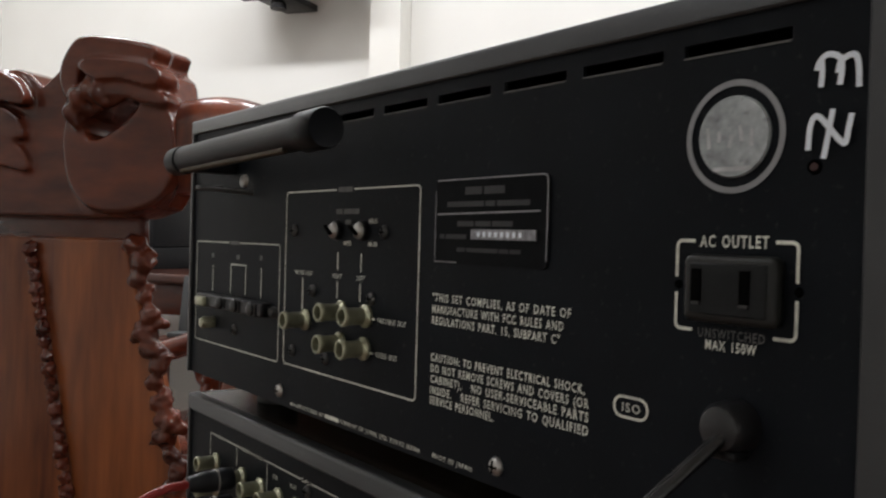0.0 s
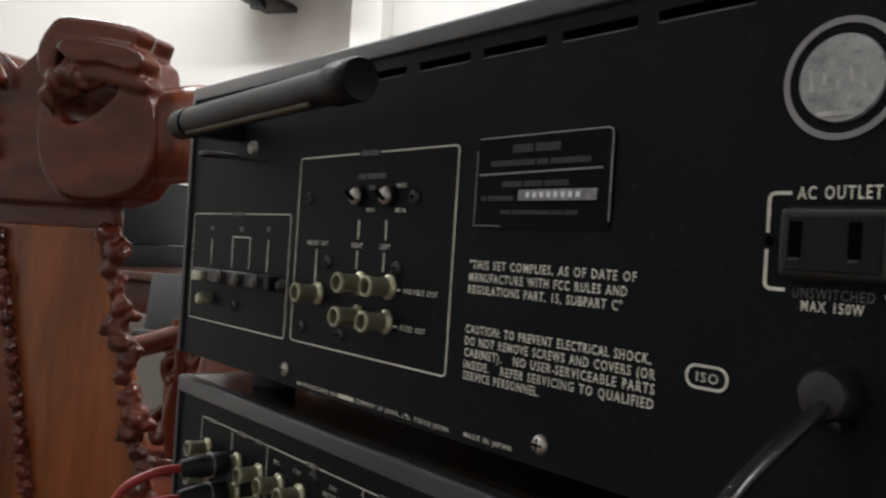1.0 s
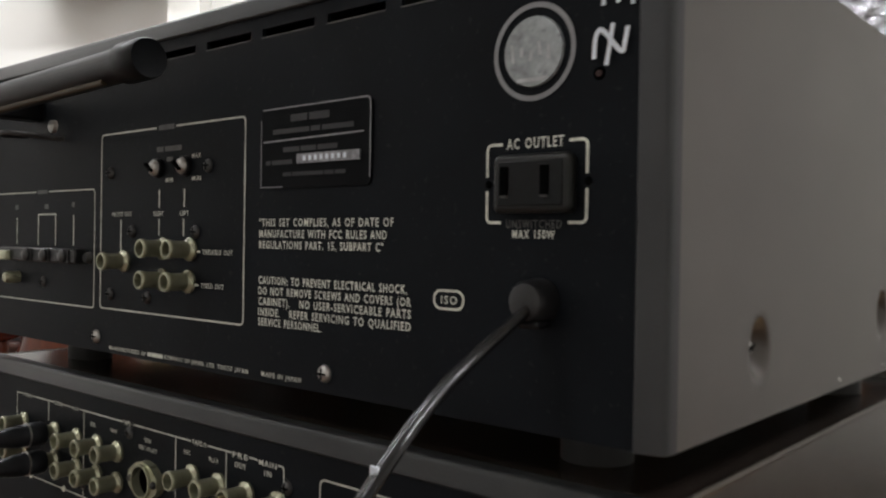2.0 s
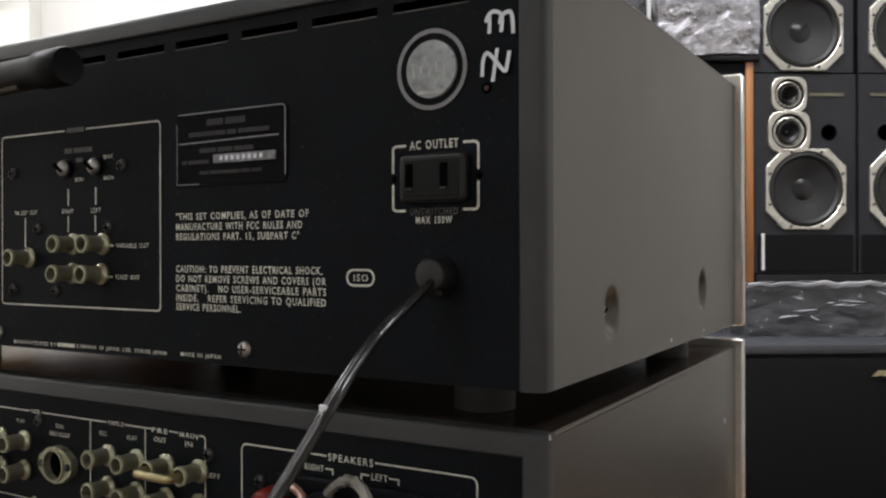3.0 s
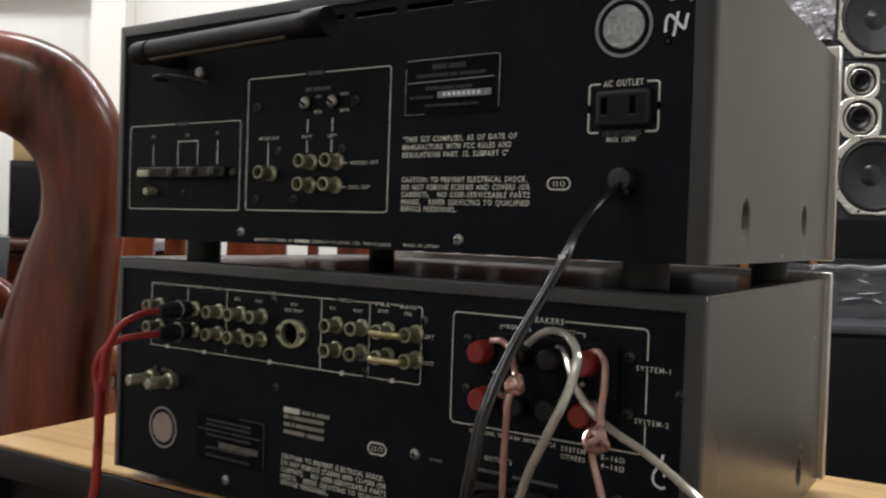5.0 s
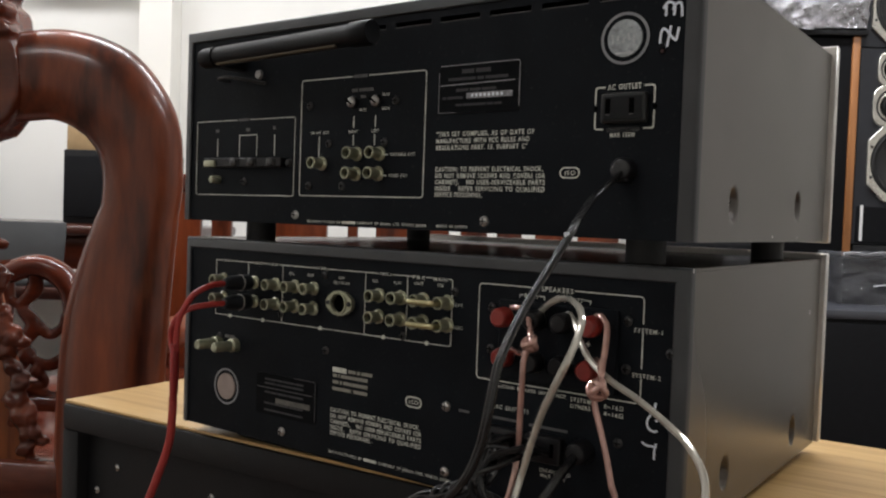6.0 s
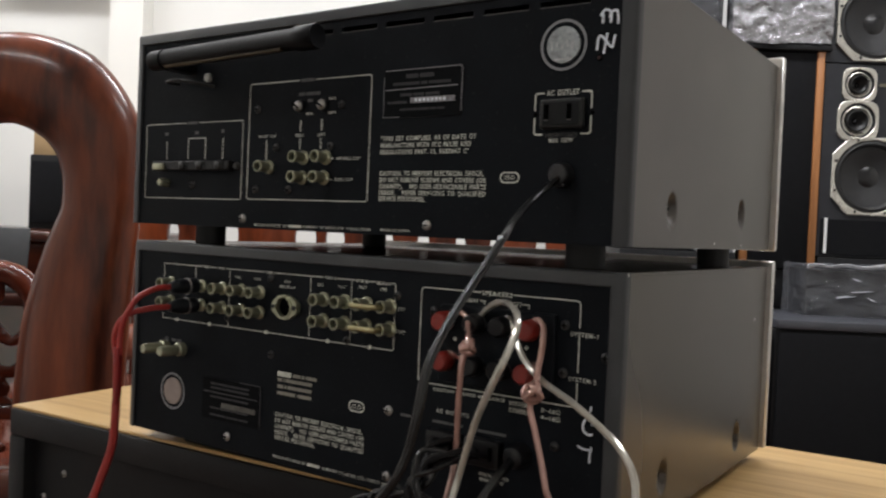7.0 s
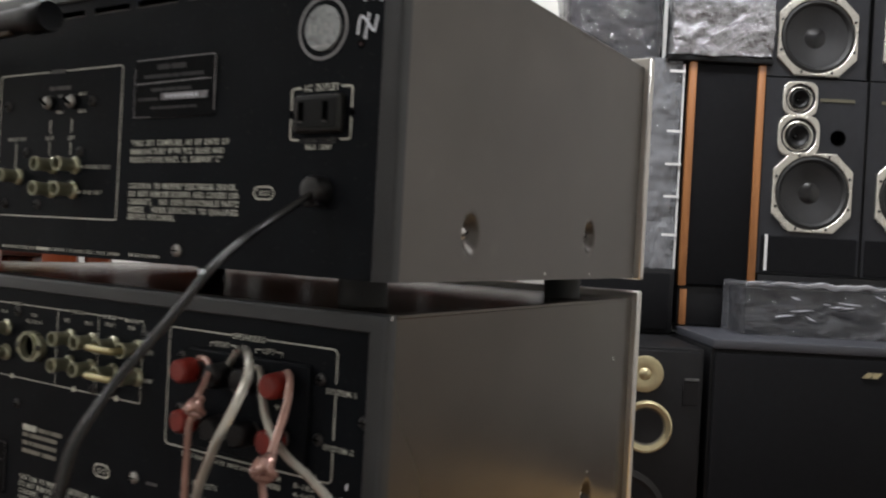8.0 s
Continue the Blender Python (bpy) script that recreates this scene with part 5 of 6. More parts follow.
ARCH = [(-0.57, CV, 1.086), (-0.50, CV, 1.089), (-0.428, CV, 1.094), (-0.360, CV, 1.070), (-0.314, CV, 1.018), (-0.299, CV, 0.955), (-0.302, CV, 0.890), (-0.318, CV, 0.815), (-0.334, CV, 0.720), (-0.341, CV, 0.620), (-0.343, CV, 0.500), (-0.34, CV, 0.40)]
RAD = [0.066, 0.068, 0.070, 0.074, 0.069, 0.062, 0.060, 0.071, 0.081, 0.083, 0.084, 0.082]
for pts in (ARCH, flip(ARCH)):
    part("back_arch", tube(bmesh.new(), pts, RAD, 20, 8, False, 0.62, (0, 1, 0)), ROSEWOOD, chair, "thick rounded arch of the chair back")
CREST = [(-0.72, 0.985), (-0.560, 0.985), (-0.515, 1.000), (-0.478, 1.050), (-0.480, 1.130), (-0.492, 1.165), (-0.497, 1.190), (-0.515, 1.203), (-0.505, 1.225), (-0.515, 1.232), (-0.56, 1.242), (-0.62, 1.247), (-0.650, 1.246), (-0.680, 1.224), (-0.72, 1.188)]
EYE = [(-0.638, 1.108), (-0.640, 1.128), (-0.615, 1.140), (-0.575, 1.152), (-0.540, 1.158), (-0.545, 1.140), (-0.575, 1.118), (-0.605, 1.103), (-0.625, 1.100)]
LOBE = [(u, z if z < 1.19 else 1.19 + (z - 1.19) * 0.45) for u, z in flip(CREST)]
outline = CREST[:-1] + [(-0.735, 1.184)] + LOBE[::-1][1:-1]
BROW = [(-0.668, 1.165), (-0.678, 1.200), (-0.664, 1.232), (-0.640, 1.251), (-0.590, 1.248), (-0.530, 1.238), (-0.503, 1.229), (-0.500, 1.216), (-0.515, 1.208), (-0.570, 1.216), (-0.618, 1.216), (-0.640, 1.198), (-0.650, 1.162)]
LIP = [(-0.636, 1.205), (-0.610, 1.217), (-0.555, 1.212), (-0.506, 1.203), (-0.489, 1.190), (-0.490, 1.176), (-0.508, 1.172), (-0.560, 1.184), (-0.605, 1.186)]
LIP2 = [(-0.604, 1.184), (-0.560, 1.178), (-0.512, 1.169), (-0.488, 1.160), (-0.486, 1.146), (-0.512, 1.148), (-0.555, 1.158), (-0.590, 1.162)]
JAW = [(-0.640, 1.176), (-0.600, 1.166), (-0.545, 1.160), (-0.497, 1.148), (-0.477, 1.115), (-0.474, 1.060), (-0.497, 1.014), (-0.555, 0.994), (-0.628, 1.000), (-0.668, 1.038), (-0.680, 1.095), (-0.670, 1.150)]
def soft(pts, steps=4):
    return [(p.x, p.z) for p in smooth_path([(u, 0, z) for u, z in pts], steps, True)]


crest = bmesh.new()
carved(crest, outline, [EYE], CV - 0.034, CV + 0.034)
for pts, out in ((BROW, 0.060), (LIP, 0.064), (LIP2, 0.056)):
    carved(crest, soft(pts), [], CV - out, CV - 0.020)
carved(crest, soft(JAW), [soft(EYE, 2)], CV - 0.047, CV - 0.020)
for a, b, r in [(-0.648, 1.160, 0.015), (-0.630, 1.172, 0.013), (-0.612, 1.168, 0.012), (-0.660, 1.138, 0.014)]:
    tube(crest, [(a, CV - 0.046, b + 0.016), (a + 0.006, CV - 0.060, b), (a + 0.016, CV - 0.052, b - 0.020)], [r * 0.6, r * 0.8, r * 0.4], 10, 5)
for low, wide, out in ((0.0, 1.0, 0.058), (0.052, 0.92, 0.050), (0.100, 1.0, 0.046)):
    lobe = [(-0.845 + (du * wide), 1.185 - low + dz) for du, dz in ((0.095, -0.030), (0.085, 0.002), (0.045, 0.022), (-0.010, 0.026), (-0.060, 0.016), (-0.088, -0.008), (-0.080, -0.028), (-0.030, -0.018), (0.030, -0.020))]
    carved(crest, soft(lobe, 3), [], CV - out, CV - 0.020)
crest_ob = part("carved_crest", crest, ROSEWOOD_C, chair, "deeply carved scroll crest with rounded lips", True)
worn = crest_ob.modifiers.new("worn", "REMESH")
worn.mode, worn.voxel_size, worn.use_smooth_shade = "VOXEL", 0.0038, True
rub = crest_ob.modifiers.new("rub", "SMOOTH")
rub.factor, rub.iterations = 0.5, 7
part("crest_neck", one_box(-0.74 - 0.135, -0.70 + 0.13, CV - 0.004, CV + 0.025, 0.935, 0.992, 0.006, 3), ROSEWOOD_H, chair)
SPLAT = [(-0.770, 0.955), (-0.585, 0.955), (-0.548, 0.840), (-0.515, 0.720), (-0.485, 0.600), (-0.462, 0.470), (-0.655, 0.470), (-0.680, 0.600), (-0.712, 0.740)]
part("splat", slab(bmesh.new(), SPLAT, CV - 0.018, CV + 0.016, 0.006, 3), ROSEWOOD_S, chair, "broad flat back splat")
part("splat", slab(bmesh.new(), [(u - 0.185, z) for u, z in SPLAT], CV - 0.006, CV + 0.022, 0.006, 3), ROSEWOOD_S, chair)
part("splat", slab(bmesh.new(), [(u - 0.365, z) for u, z in SPLAT], CV - 0.012, CV + 0.020, 0.006, 3), ROSEWOOD_S, chair)
rng = random.Random(8)


def knob_bm(c, r, sq):
    bm = bmesh.new()
    bmesh.ops.create_icosphere(bm, subdivisions=3, radius=1)
    for vtx in bm.verts:
        k = 1 + 0.45 * noise.noise(vtx.co * 1.7 + Vector(c) * 31)
        vtx.co = Vector((c[0] + vtx.co.x * r * sq[0] * k, c[1] + vtx.co.y * r * sq[1] * k, c[2] + vtx.co.z * r * sq[2] * k))
    return bm


def foliage(parent, knobs, label):
    """Many small lumps melted together into one carved strip of leaves."""
    bm = bmesh.new()
    for c, r, sq in knobs:
        one = knob_bm(c, r, sq)
        me = bpy.data.meshes.new("lump")
        one.to_mesh(me)
        one.free()
        bm.from_mesh(me)
        bpy.data.meshes.remove(me)
    ob = part("carved_leaves", bm, ROSEWOOD_C, parent, label)
    melt = ob.modifiers.new("melt", "REMESH")
    melt.mode, melt.voxel_size, melt.use_smooth_shade = "VOXEL", 0.0028, True
    soften = ob.modifiers.new("soften", "SMOOTH")
    soften.factor, soften.iterations = 0.5, 4


lumps = []
for i in range(19):
    s = i / 18
    u, z = -0.568 + 0.110 * s + 0.008 * math.sin(i * 2.1), 0.945 - 0.455 * s
    r = 0.0150 + 0.003 * math.sin(i * 1.3 + 1)
    lumps.append(((u, CV - 0.012, z), r, (1.25, 0.9, 1.0)))
    lumps.append(((u + 0.016 * (-1) ** i, CV - 0.006, z - 0.012), r * 0.75, (1.2, 1.0, 0.8)))
foliage(chair, lumps, "carved leaf border of the splat")
for i in range(22):
    s = i / 21
    part("carved_bead", knob_bm((-0.762 + 0.098 * s, CV - 0.022, 0.935 - 0.43 * s), 0.0095 + 0.002 * (i % 3 == 0), (1, 1, 1.1)), ROSEWOOD_H, chair)
part("lower_rail", one_box(-1.10, -0.335, CV - 0.03, CV + 0.03, 0.42, 0.50, 0.012, 3), ROSEWOOD_H, chair)
part("seat", one_box(-1.13, -0.31, CV + 0.02, CV + 0.50, 0.40, 0.45, 0.012, 3), ROSEWOOD_H, chair)
part("apron", one_box(-1.10, -0.34, CV + 0.44, CV + 0.47, 0.32, 0.40, 0.006), ROSEWOOD_H, chair)
for lu in (-0.345, -1.095):
    part("leg", tube(bmesh.new(), [(lu, CV, 0.42), (lu, CV, 0.25), (lu, CV - 0.01, 0.1), (lu, CV - 0.02, 0.0)], [0.05, 0.042, 0.038, 0.045], 14, 5), ROSEWOOD, chair)
    part("leg", tube(bmesh.new(), [(lu, CV + 0.45, 0.40), (lu, CV + 0.45, 0.25), (lu, CV + 0.455, 0.1), (lu, CV + 0.46, 0.0)], [0.045, 0.036, 0.032, 0.042], 14, 5), ROSEWOOD, chair)
    part("arm", tube(bmesh.new(), [(lu, CV, 0.66), (lu, CV + 0.2, 0.665), (lu, CV + 0.4, 0.66), (lu, CV + 0.46, 0.62), (lu, CV + 0.45, 0.44)], [0.030, 0.030, 0.032, 0.030, 0.026], 12, 6), ROSEWOOD, chair)

# ---- second chair beyond ----
AV = 1.22
arm2 = thing("rosewood_armchair", (-0.95, AV + 0.2, 0), "red-brown rosewood armchair with curved carved arm, beyond the first", "chair", space=ROOM)
part("arm", tube(bmesh.new(), [(-1.16, AV, 0.650), (-1.00, AV, 0.690), (-0.885, AV, 0.728), (-0.805, AV, 0.755), (-0.745, AV, 0.738), (-0.712, AV, 0.690), (-0.705, AV, 0.60), (-0.71, AV, 0.45)], [0.026, 0.026, 0.026, 0.026, 0.028, 0.026, 0.026, 0.028], 12, 7), ROSEWOOD_H, arm2)
fret = bmesh.new()
SCROLLS = [[(-0.80, 0.745), (-0.805, 0.70), (-0.83, 0.66), (-0.80, 0.62), (-0.835, 0.575), (-0.86, 0.55), (-0.835, 0.53), (-0.815, 0.55)], [(-0.80, 0.62), (-0.765, 0.600), (-0.735, 0.615), (-0.720, 0.640)],
           [(-0.835, 0.575), (-0.80, 0.545), (-0.765, 0.53), (-0.735, 0.545), (-0.720, 0.560)], [(-0.86, 0.55), (-0.845, 0.50), (-0.81, 0.475), (-0.775, 0.49), (-0.79, 0.515)], [(-0.83, 0.66), (-0.87, 0.68), (-0.91, 0.66), (-0.90, 0.625), (-0.875, 0.635)],
           [(-0.86, 0.55), (-0.90, 0.56), (-0.935, 0.53), (-0.92, 0.49), (-0.89, 0.505)], [(-0.845, 0.50), (-0.83, 0.46), (-0.85, 0.44)], [(-0.81, 0.475), (-0.76, 0.455), (-0.72, 0.47)]]
for k, pts in enumerate(SCROLLS):
    fat = 0.017 if k == 0 else 0.0135
    tube(fret, [(a, AV + 0.006 * math.sin(i * 1.9 + k), b) for i, (a, b) in enumerate(pts)], [fat * (1.0 + 0.30 * math.sin(i * 2.3 + k)) for i in range(len(pts))], 12, 6, False, 0.8, (0, 1, 0))
    end = pts[-1]
    bmesh.ops.create_icosphere(fret, subdivisions=3, radius=fat * 1.25, matrix=Matrix.Translation((end[0], AV - 0.004, end[1])))
fret_ob = part("carved_fret", fret, ROSEWOOD_C, arm2, "pierced scroll carving under the arm")
melt = fret_ob.modifiers.new("melt", "REMESH")
melt.mode, melt.voxel_size, melt.use_smooth_shade = "VOXEL", 0.0032, True
soften = fret_ob.modifiers.new("soften", "SMOOTH")
soften.factor, soften.iterations = 0.5, 4
part("strut", tube(bmesh.new(), [(-0.875, AV, 0.765), (-0.865, AV, 0.66), (-0.885, AV, 0.55), (-0.87, AV, 0.45)], [0.020, 0.016, 0.020, 0.018], 10, 5), ROSEWOOD, arm2)
part("seat", one_box(-1.25, -0.62, AV - 0.03, AV + 0.42, 0.40, 0.46, 0.012, 3), ROSEWOOD_H, arm2)
part("apron", one_box(-1.22, -0.64, AV - 0.02, AV + 0.01, 0.31, 0.40, 0.006), ROSEWOOD_H, arm2)
for lu in (-1.2, -0.67):
    for lv in (AV + 0.01, AV + 0.37):
        part("leg", tube(bmesh.new(), [(lu, lv, 0.41), (lu, lv, 0.2), (lu, lv, 0.0)], [0.035, 0.028, 0.034], 12, 4), ROSEWOOD, arm2)

# ---- table along the wall, with what stands on it ----
TZ = 0.838
table = thing("side_table", (-1.65, 2.05, 0), "long dark red rosewood table standing along the wall", "table", space=ROOM)
part("tabletop", one_box(-2.60, -0.70, 1.72, 2.38, TZ - 0.03, TZ, 0.008, 3), DARK_TABLE, table)
part("apron", one_box(-2.52, -0.76, 1.77, 1.80, TZ - 0.13, TZ - 0.031, 0.004), ROSEWOOD_H, table)
for lu in (-2.48, -1.6, -0.78):
    for lv in (1.80, 2.30):
        part("leg", one_box(lu - 0.035, lu + 0.035, lv - 0.035, lv + 0.035, 0, TZ - 0.031, 0.006), ROSEWOOD, table)
part("shelf", one_box(-2.50, -0.76, 1.82, 2.30, 0.22, 0.25, 0.005), DARK_TABLE, table)
SV = 1.58
settee = thing("rosewood_settee", (-0.04, SV + 0.03, 0), "red-brown rosewood settee with an openwork slatted back", "settee", space=ROOM)
for a, b in ((-0.64, -0.545), (-0.525, -0.462), (-0.365, -0.204), (-0.158, -0.122), (-0.083, 0.02), (0.045, 0.12), (0.14, 0.22), (0.235, 0.31), (0.335, 0.43), (0.445, 0.56)):
    part("back_slat", slab(bmesh.new(), [(a, 0.47), (b, 0.47), (b - 0.004, 0.86), (b + 0.004, 0.90), (b, 0.94), (a, 0.94), (a - 0.004, 0.90), (a + 0.006, 0.86)], SV, SV + 0.024, 0.004), ROSEWOOD, settee)
part("top_rail", one_box(-0.66, 0.58, SV - 0.008, SV + 0.034, 0.94, 0.99, 0.010, 3), ROSEWOOD_H, settee)
part("seat", one_box(-0.66, 0.58, SV - 0.34, SV + 0.035, 0.42, 0.47, 0.010, 3), ROSEWOOD_H, settee)
for lu in (-0.61, 0.53):
    for lv in (SV - 0.30, SV + 0.01):
        part("leg", tube(bmesh.new(), [(lu, lv, 0.43), (lu, lv, 0.2), (lu, lv, 0.0)], [0.034, 0.026, 0.032], 12, 4), ROSEWOOD, settee)
bgs = thing("black_speaker_box", (-1.03, 2.15, TZ), "black box shaped loudspeaker on the dark table", "loudspeaker", space=ROOM)
part("body", one_box(-1.165, -0.86, 2.03, 2.28, TZ, 1.075, 0.004), BLACK_CAB, bgs)
part("grille", one_box(-1.155, -0.87, 2.020, 2.03, TZ + 0.02, 1.055, 0.003), GRILLE, bgs)
gear = thing("audio_unit", (-1.90, 2.10, TZ), "stack of black audio equipment on the dark table", "audio unit", space=ROOM)
part("lower_case", one_box(-2.16, -1.64, 1.93, 2.28, TZ, TZ + 0.075, 0.004), BLACK_CAB, gear)
part("face_strip", one_box(-2.14, -1.66, 1.922, 1.93, TZ + 0.012, TZ + 0.062, 0.002), LAPTOP, gear, "dark grey metal face")
part("upper_case", one_box(-2.16, -1.64, 1.93, 2.28, TZ + 0.077, TZ + 0.30, 0.004), BLACK_CAB, gear)
ctn = thing("cardboard_carton", (-1.03, 2.15, 1.075), "plain brown cardboard carton on the black box", "carton", space=ROOM)
part("body", one_box(-1.165, -0.89, 2.05, 2.27, 1.075, 1.155, 0.002), CARTON, ctn)
part("lid_flap", one_box(-1.160, -0.895, 2.055, 2.155, 1.1553, 1.158), CARTON, ctn)
lap = thing("laptop", (-1.15, 1.80, TZ), "dark grey laptop lid standing on a low stool", "laptop", space=ROOM)
stl = thing("low_stool", (-1.03, 1.56, 0), "plain dark rosewood stool in front of the table", "stool", space=ROOM)
part("seat", one_box(-1.24, -0.78, 1.42, 1.70, 0.655, 0.685, 0.006), DARK_TABLE, stl)
for lu in (-1.21, -0.81):
    for lv in (1.45, 1.67):
        part("leg", one_box(lu - 0.02, lu + 0.02, lv - 0.02, lv + 0.02, 0, 0.655, 0.004), ROSEWOOD, stl)
lap.matrix_world = ROOM @ pose(-1.03, 1.56, 0.685)
HOME[lap] = lap.matrix_world.inverted() @ ROOM
part("base", one_box(-1.19, -0.83, 1.45, 1.66, 0.685, 0.700, 0.003), LAPTOP, lap)
part("lid", one_box(-0.18, 0.125, -0.003, 0.004, 0, 0.150, 0.003, m=pose(-1.01, 1.50, 0.700, -8, 0, 0)), LAPTOP, lap)

# ---- wall speaker on its bracket ----
ws = thing("wall_speaker", (-1.36, 2.32, 1.84), "small black loudspeaker hung on the wall by a bracket", "loudspeaker", space=ROOM)
part("body", one_box(-1.62, -1.09, 2.26, 2.385, 1.856, 1.985, 0.008), BLACK_CAB, ws)
part("grille", one_box(-1.60, -1.11, 2.250, 2.26, 1.872, 1.970, 0.004), GRILLE, ws)
part("bracket", one_box(-1.50, -1.36, 2.30, 2.499, 1.830, 1.8555, 0.004), PLASTIC, ws)
part("bracket_knob", lathe(bmesh.new(), [(0, 0), (0.03, 0), (0.03, 0.02), (0.02, 0.03)], (-1.43, 2.33, 1.802), (0, 0, 1), 18), PLASTIC, ws)


# ---- stacked loudspeakers ----
def driver(parent, u, v, z, r, bezel, square, cone_mat, cap_mat, bezel_mat=BASKET, name="woofer"):
    """A cone driver behind a bezel with cut corners, facing -v."""
    if square:
        outer = [(u + r * math.copysign(abs(math.cos(t)) ** 0.52, math.cos(t)), z + r * math.copysign(abs(math.sin(t)) ** 0.52, math.sin(t))) for t in [2 * math.pi * (k + 0.5) / 40 for k in range(40)]]
    else:
        c = r * 0.44
        outer = [(u + a, z + b) for a, b in [(r, r - c), (r - c, r), (-r + c, r), (-r, r - c), (-r, -r + c), (-r + c, -r), (r - c, -r), (r, -r + c)]]
    rb = r * bezel
    ring = [(u + rb * math.cos(2 * math.pi * i / 40), z + rb * math.sin(2 * math.pi * i / 40)) for i in range(40)]
    d = part(name, carved(bmesh.new(), outer, [ring], v - 0.009, v, 0.0035), bezel_mat, parent, "driver with a silver metal bezel", False)
    if square:
        part("recess", lathe(bmesh.new(), [(rb, 0.006), (rb * 0.97, -0.004), (rb * 0.90, -0.006)], (u, v, z), (0, -1, 0), 36), SURROUND, d)
        part("horn", lathe(bmesh.new(), [(rb * 0.90, -0.006), (rb * 0.86, 0.001), (rb * 0.78, 0.002), (rb * 0.66, -0.006), (rb * 0.60, -0.008)], (u, v, z), (0, -1, 0), 36), bezel_mat, d, "polished metal flare")
        rb *= 0.62
    part("surround", lathe(bmesh.new(), [(rb, 0.0), (rb * 0.97, 0.006), (rb * 0.91, 0.008), (rb * 0.85, 0.004), (rb * 0.83, -0.001)], (u, v - 0.0005, z), (0, -1, 0), 40), SURROUND, d)
    part("cone", lathe(bmesh.new(), [(rb * 0.83, -0.001), (rb * 0.5, -0.010), (rb * 0.28, -0.017), (rb * 0.0, -0.018)], (u, v, z), (0, -1, 0), 40), cone_mat, d)
    part("dust_cap", lathe(bmesh.new(), [(rb * 0.29, -0.0166), (rb * 0.24, -0.0148), (rb * 0.16, -0.0126), (rb * 0.08, -0.0115), (0, -0.0112)], (u, v, z), (0, -1, 0), 28), cap_mat, d)
    for k in range(8 if r > 0.1 else 0):
        t = math.pi / 8 + k * math.pi / 4
        q = r * 0.985
        part("bezel_screw", lathe(bmesh.new(), [(0, 0.0022), (r * 0.035, 0.0018), (r * 0.04, 0)], (u + q * math.cos(t), v - 0.009, z + q * math.sin(t)), (0, -1, 0), 8), DARK_STEEL, d)


def three_way(u, z0, mirrored, low, label):
    """A three-way loudspeaker: big woofer at one end, midrange and tweeter set to one side, a round port."""
    s, v, hgt = (-1 if mirrored else 1), 1.95, 0.464 + low
    sp = thing("loudspeaker", (u, v + 0.15, z0), label, "loudspeaker", "stacked loudspeakers", space=ROOM)
    zz = lambda h: z0 + h - 0.112 + low
    holes = []
    for du, dz, r in ((0.0, zz(0.242), 0.106), (-0.048 * s, zz(0.406), 0.045), (-0.048 * s, zz(0.514), 0.036), (0.069 * s, zz(0.406), 0.021)):
        holes.append([(u + du + r * math.cos(2 * math.pi * i / 32), dz + r * math.sin(2 * math.pi * i / 32)) for i in range(32)])
    part("baffle", carved(bmesh.new(), [(u - 0.147, z0 + 0.002), (u + 0.147, z0 + 0.002), (u + 0.147, z0 + hgt - 0.002), (u - 0.147, z0 + hgt - 0.002)], holes, v, v + 0.018), GREY_CAB, sp, "charcoal front baffle", False)
    part("body", one_box(u - 0.1495, u + 0.1495, v + 0.04, v + 0.30, z0, z0 + hgt, 0.003), BLACK_CAB, sp)
    for a in ((u - 0.1495, u - 0.1475), (u + 0.1475, u + 0.1495)):
        part("edge_strip", one_box(a[0], a[1], v - 0.002, v + 0.0398, z0 + 0.001, z0 + hgt - 0.001), BLACK_CAB, sp)
    driver(sp, u, v, zz(0.242), 0.1165, 0.925, False, CONE, DUST_CAP)
    driver(sp, u - 0.048 * s, v, zz(0.406), 0.061, 0.84, True, CONE, DUST_CAP, name="midrange")
    driver(sp, u - 0.048 * s, v, zz(0.514), 0.051, 0.84, True, SURROUND, DUST_CAP, name="tweeter")
    part("port", lathe(bmesh.new(), [(0.023, 0.002), (0.0205, 0.002), (0.0205, -0.036), (0, -0.036)], (u + 0.069 * s, v, zz(0.406)), (0, -1, 0), 24), HOLE, sp, "black bass port")
    part("name_plate", one_box(u + 0.012 * s, u + 0.112 * s, v - 0.003, v, zz(0.514) - 0.004, zz(0.514) + 0.005), mat("dull_brass_plate", (0.14, 0.13, 0.09), 0.5, 0.4), sp, "dull brass name plate")
    if low > 0.05:
        part("lower_grille", one_box(u - 0.140, u + 0.140, v - 0.004, v, z0 + 0.006, z0 + 0.112, 0.002, 1), GRILLE, sp)
    return sp


three_way(1.432, 0.862, False, 0.112, "charcoal three-way loudspeaker with silver driver bezels, lower in stack")
three_way(1.425, 1.4385, False, -0.008, "charcoal three-way loudspeaker with silver driver bezels, stacked above")
three_way(1.735, 0.862, True, 0.112, "charcoal three-way loudspeaker, mirrored layout, lower in stack")
three_way(1.735, 1.4385, True, -0.008, "charcoal three-way loudspeaker, mirrored layout, stacked above")

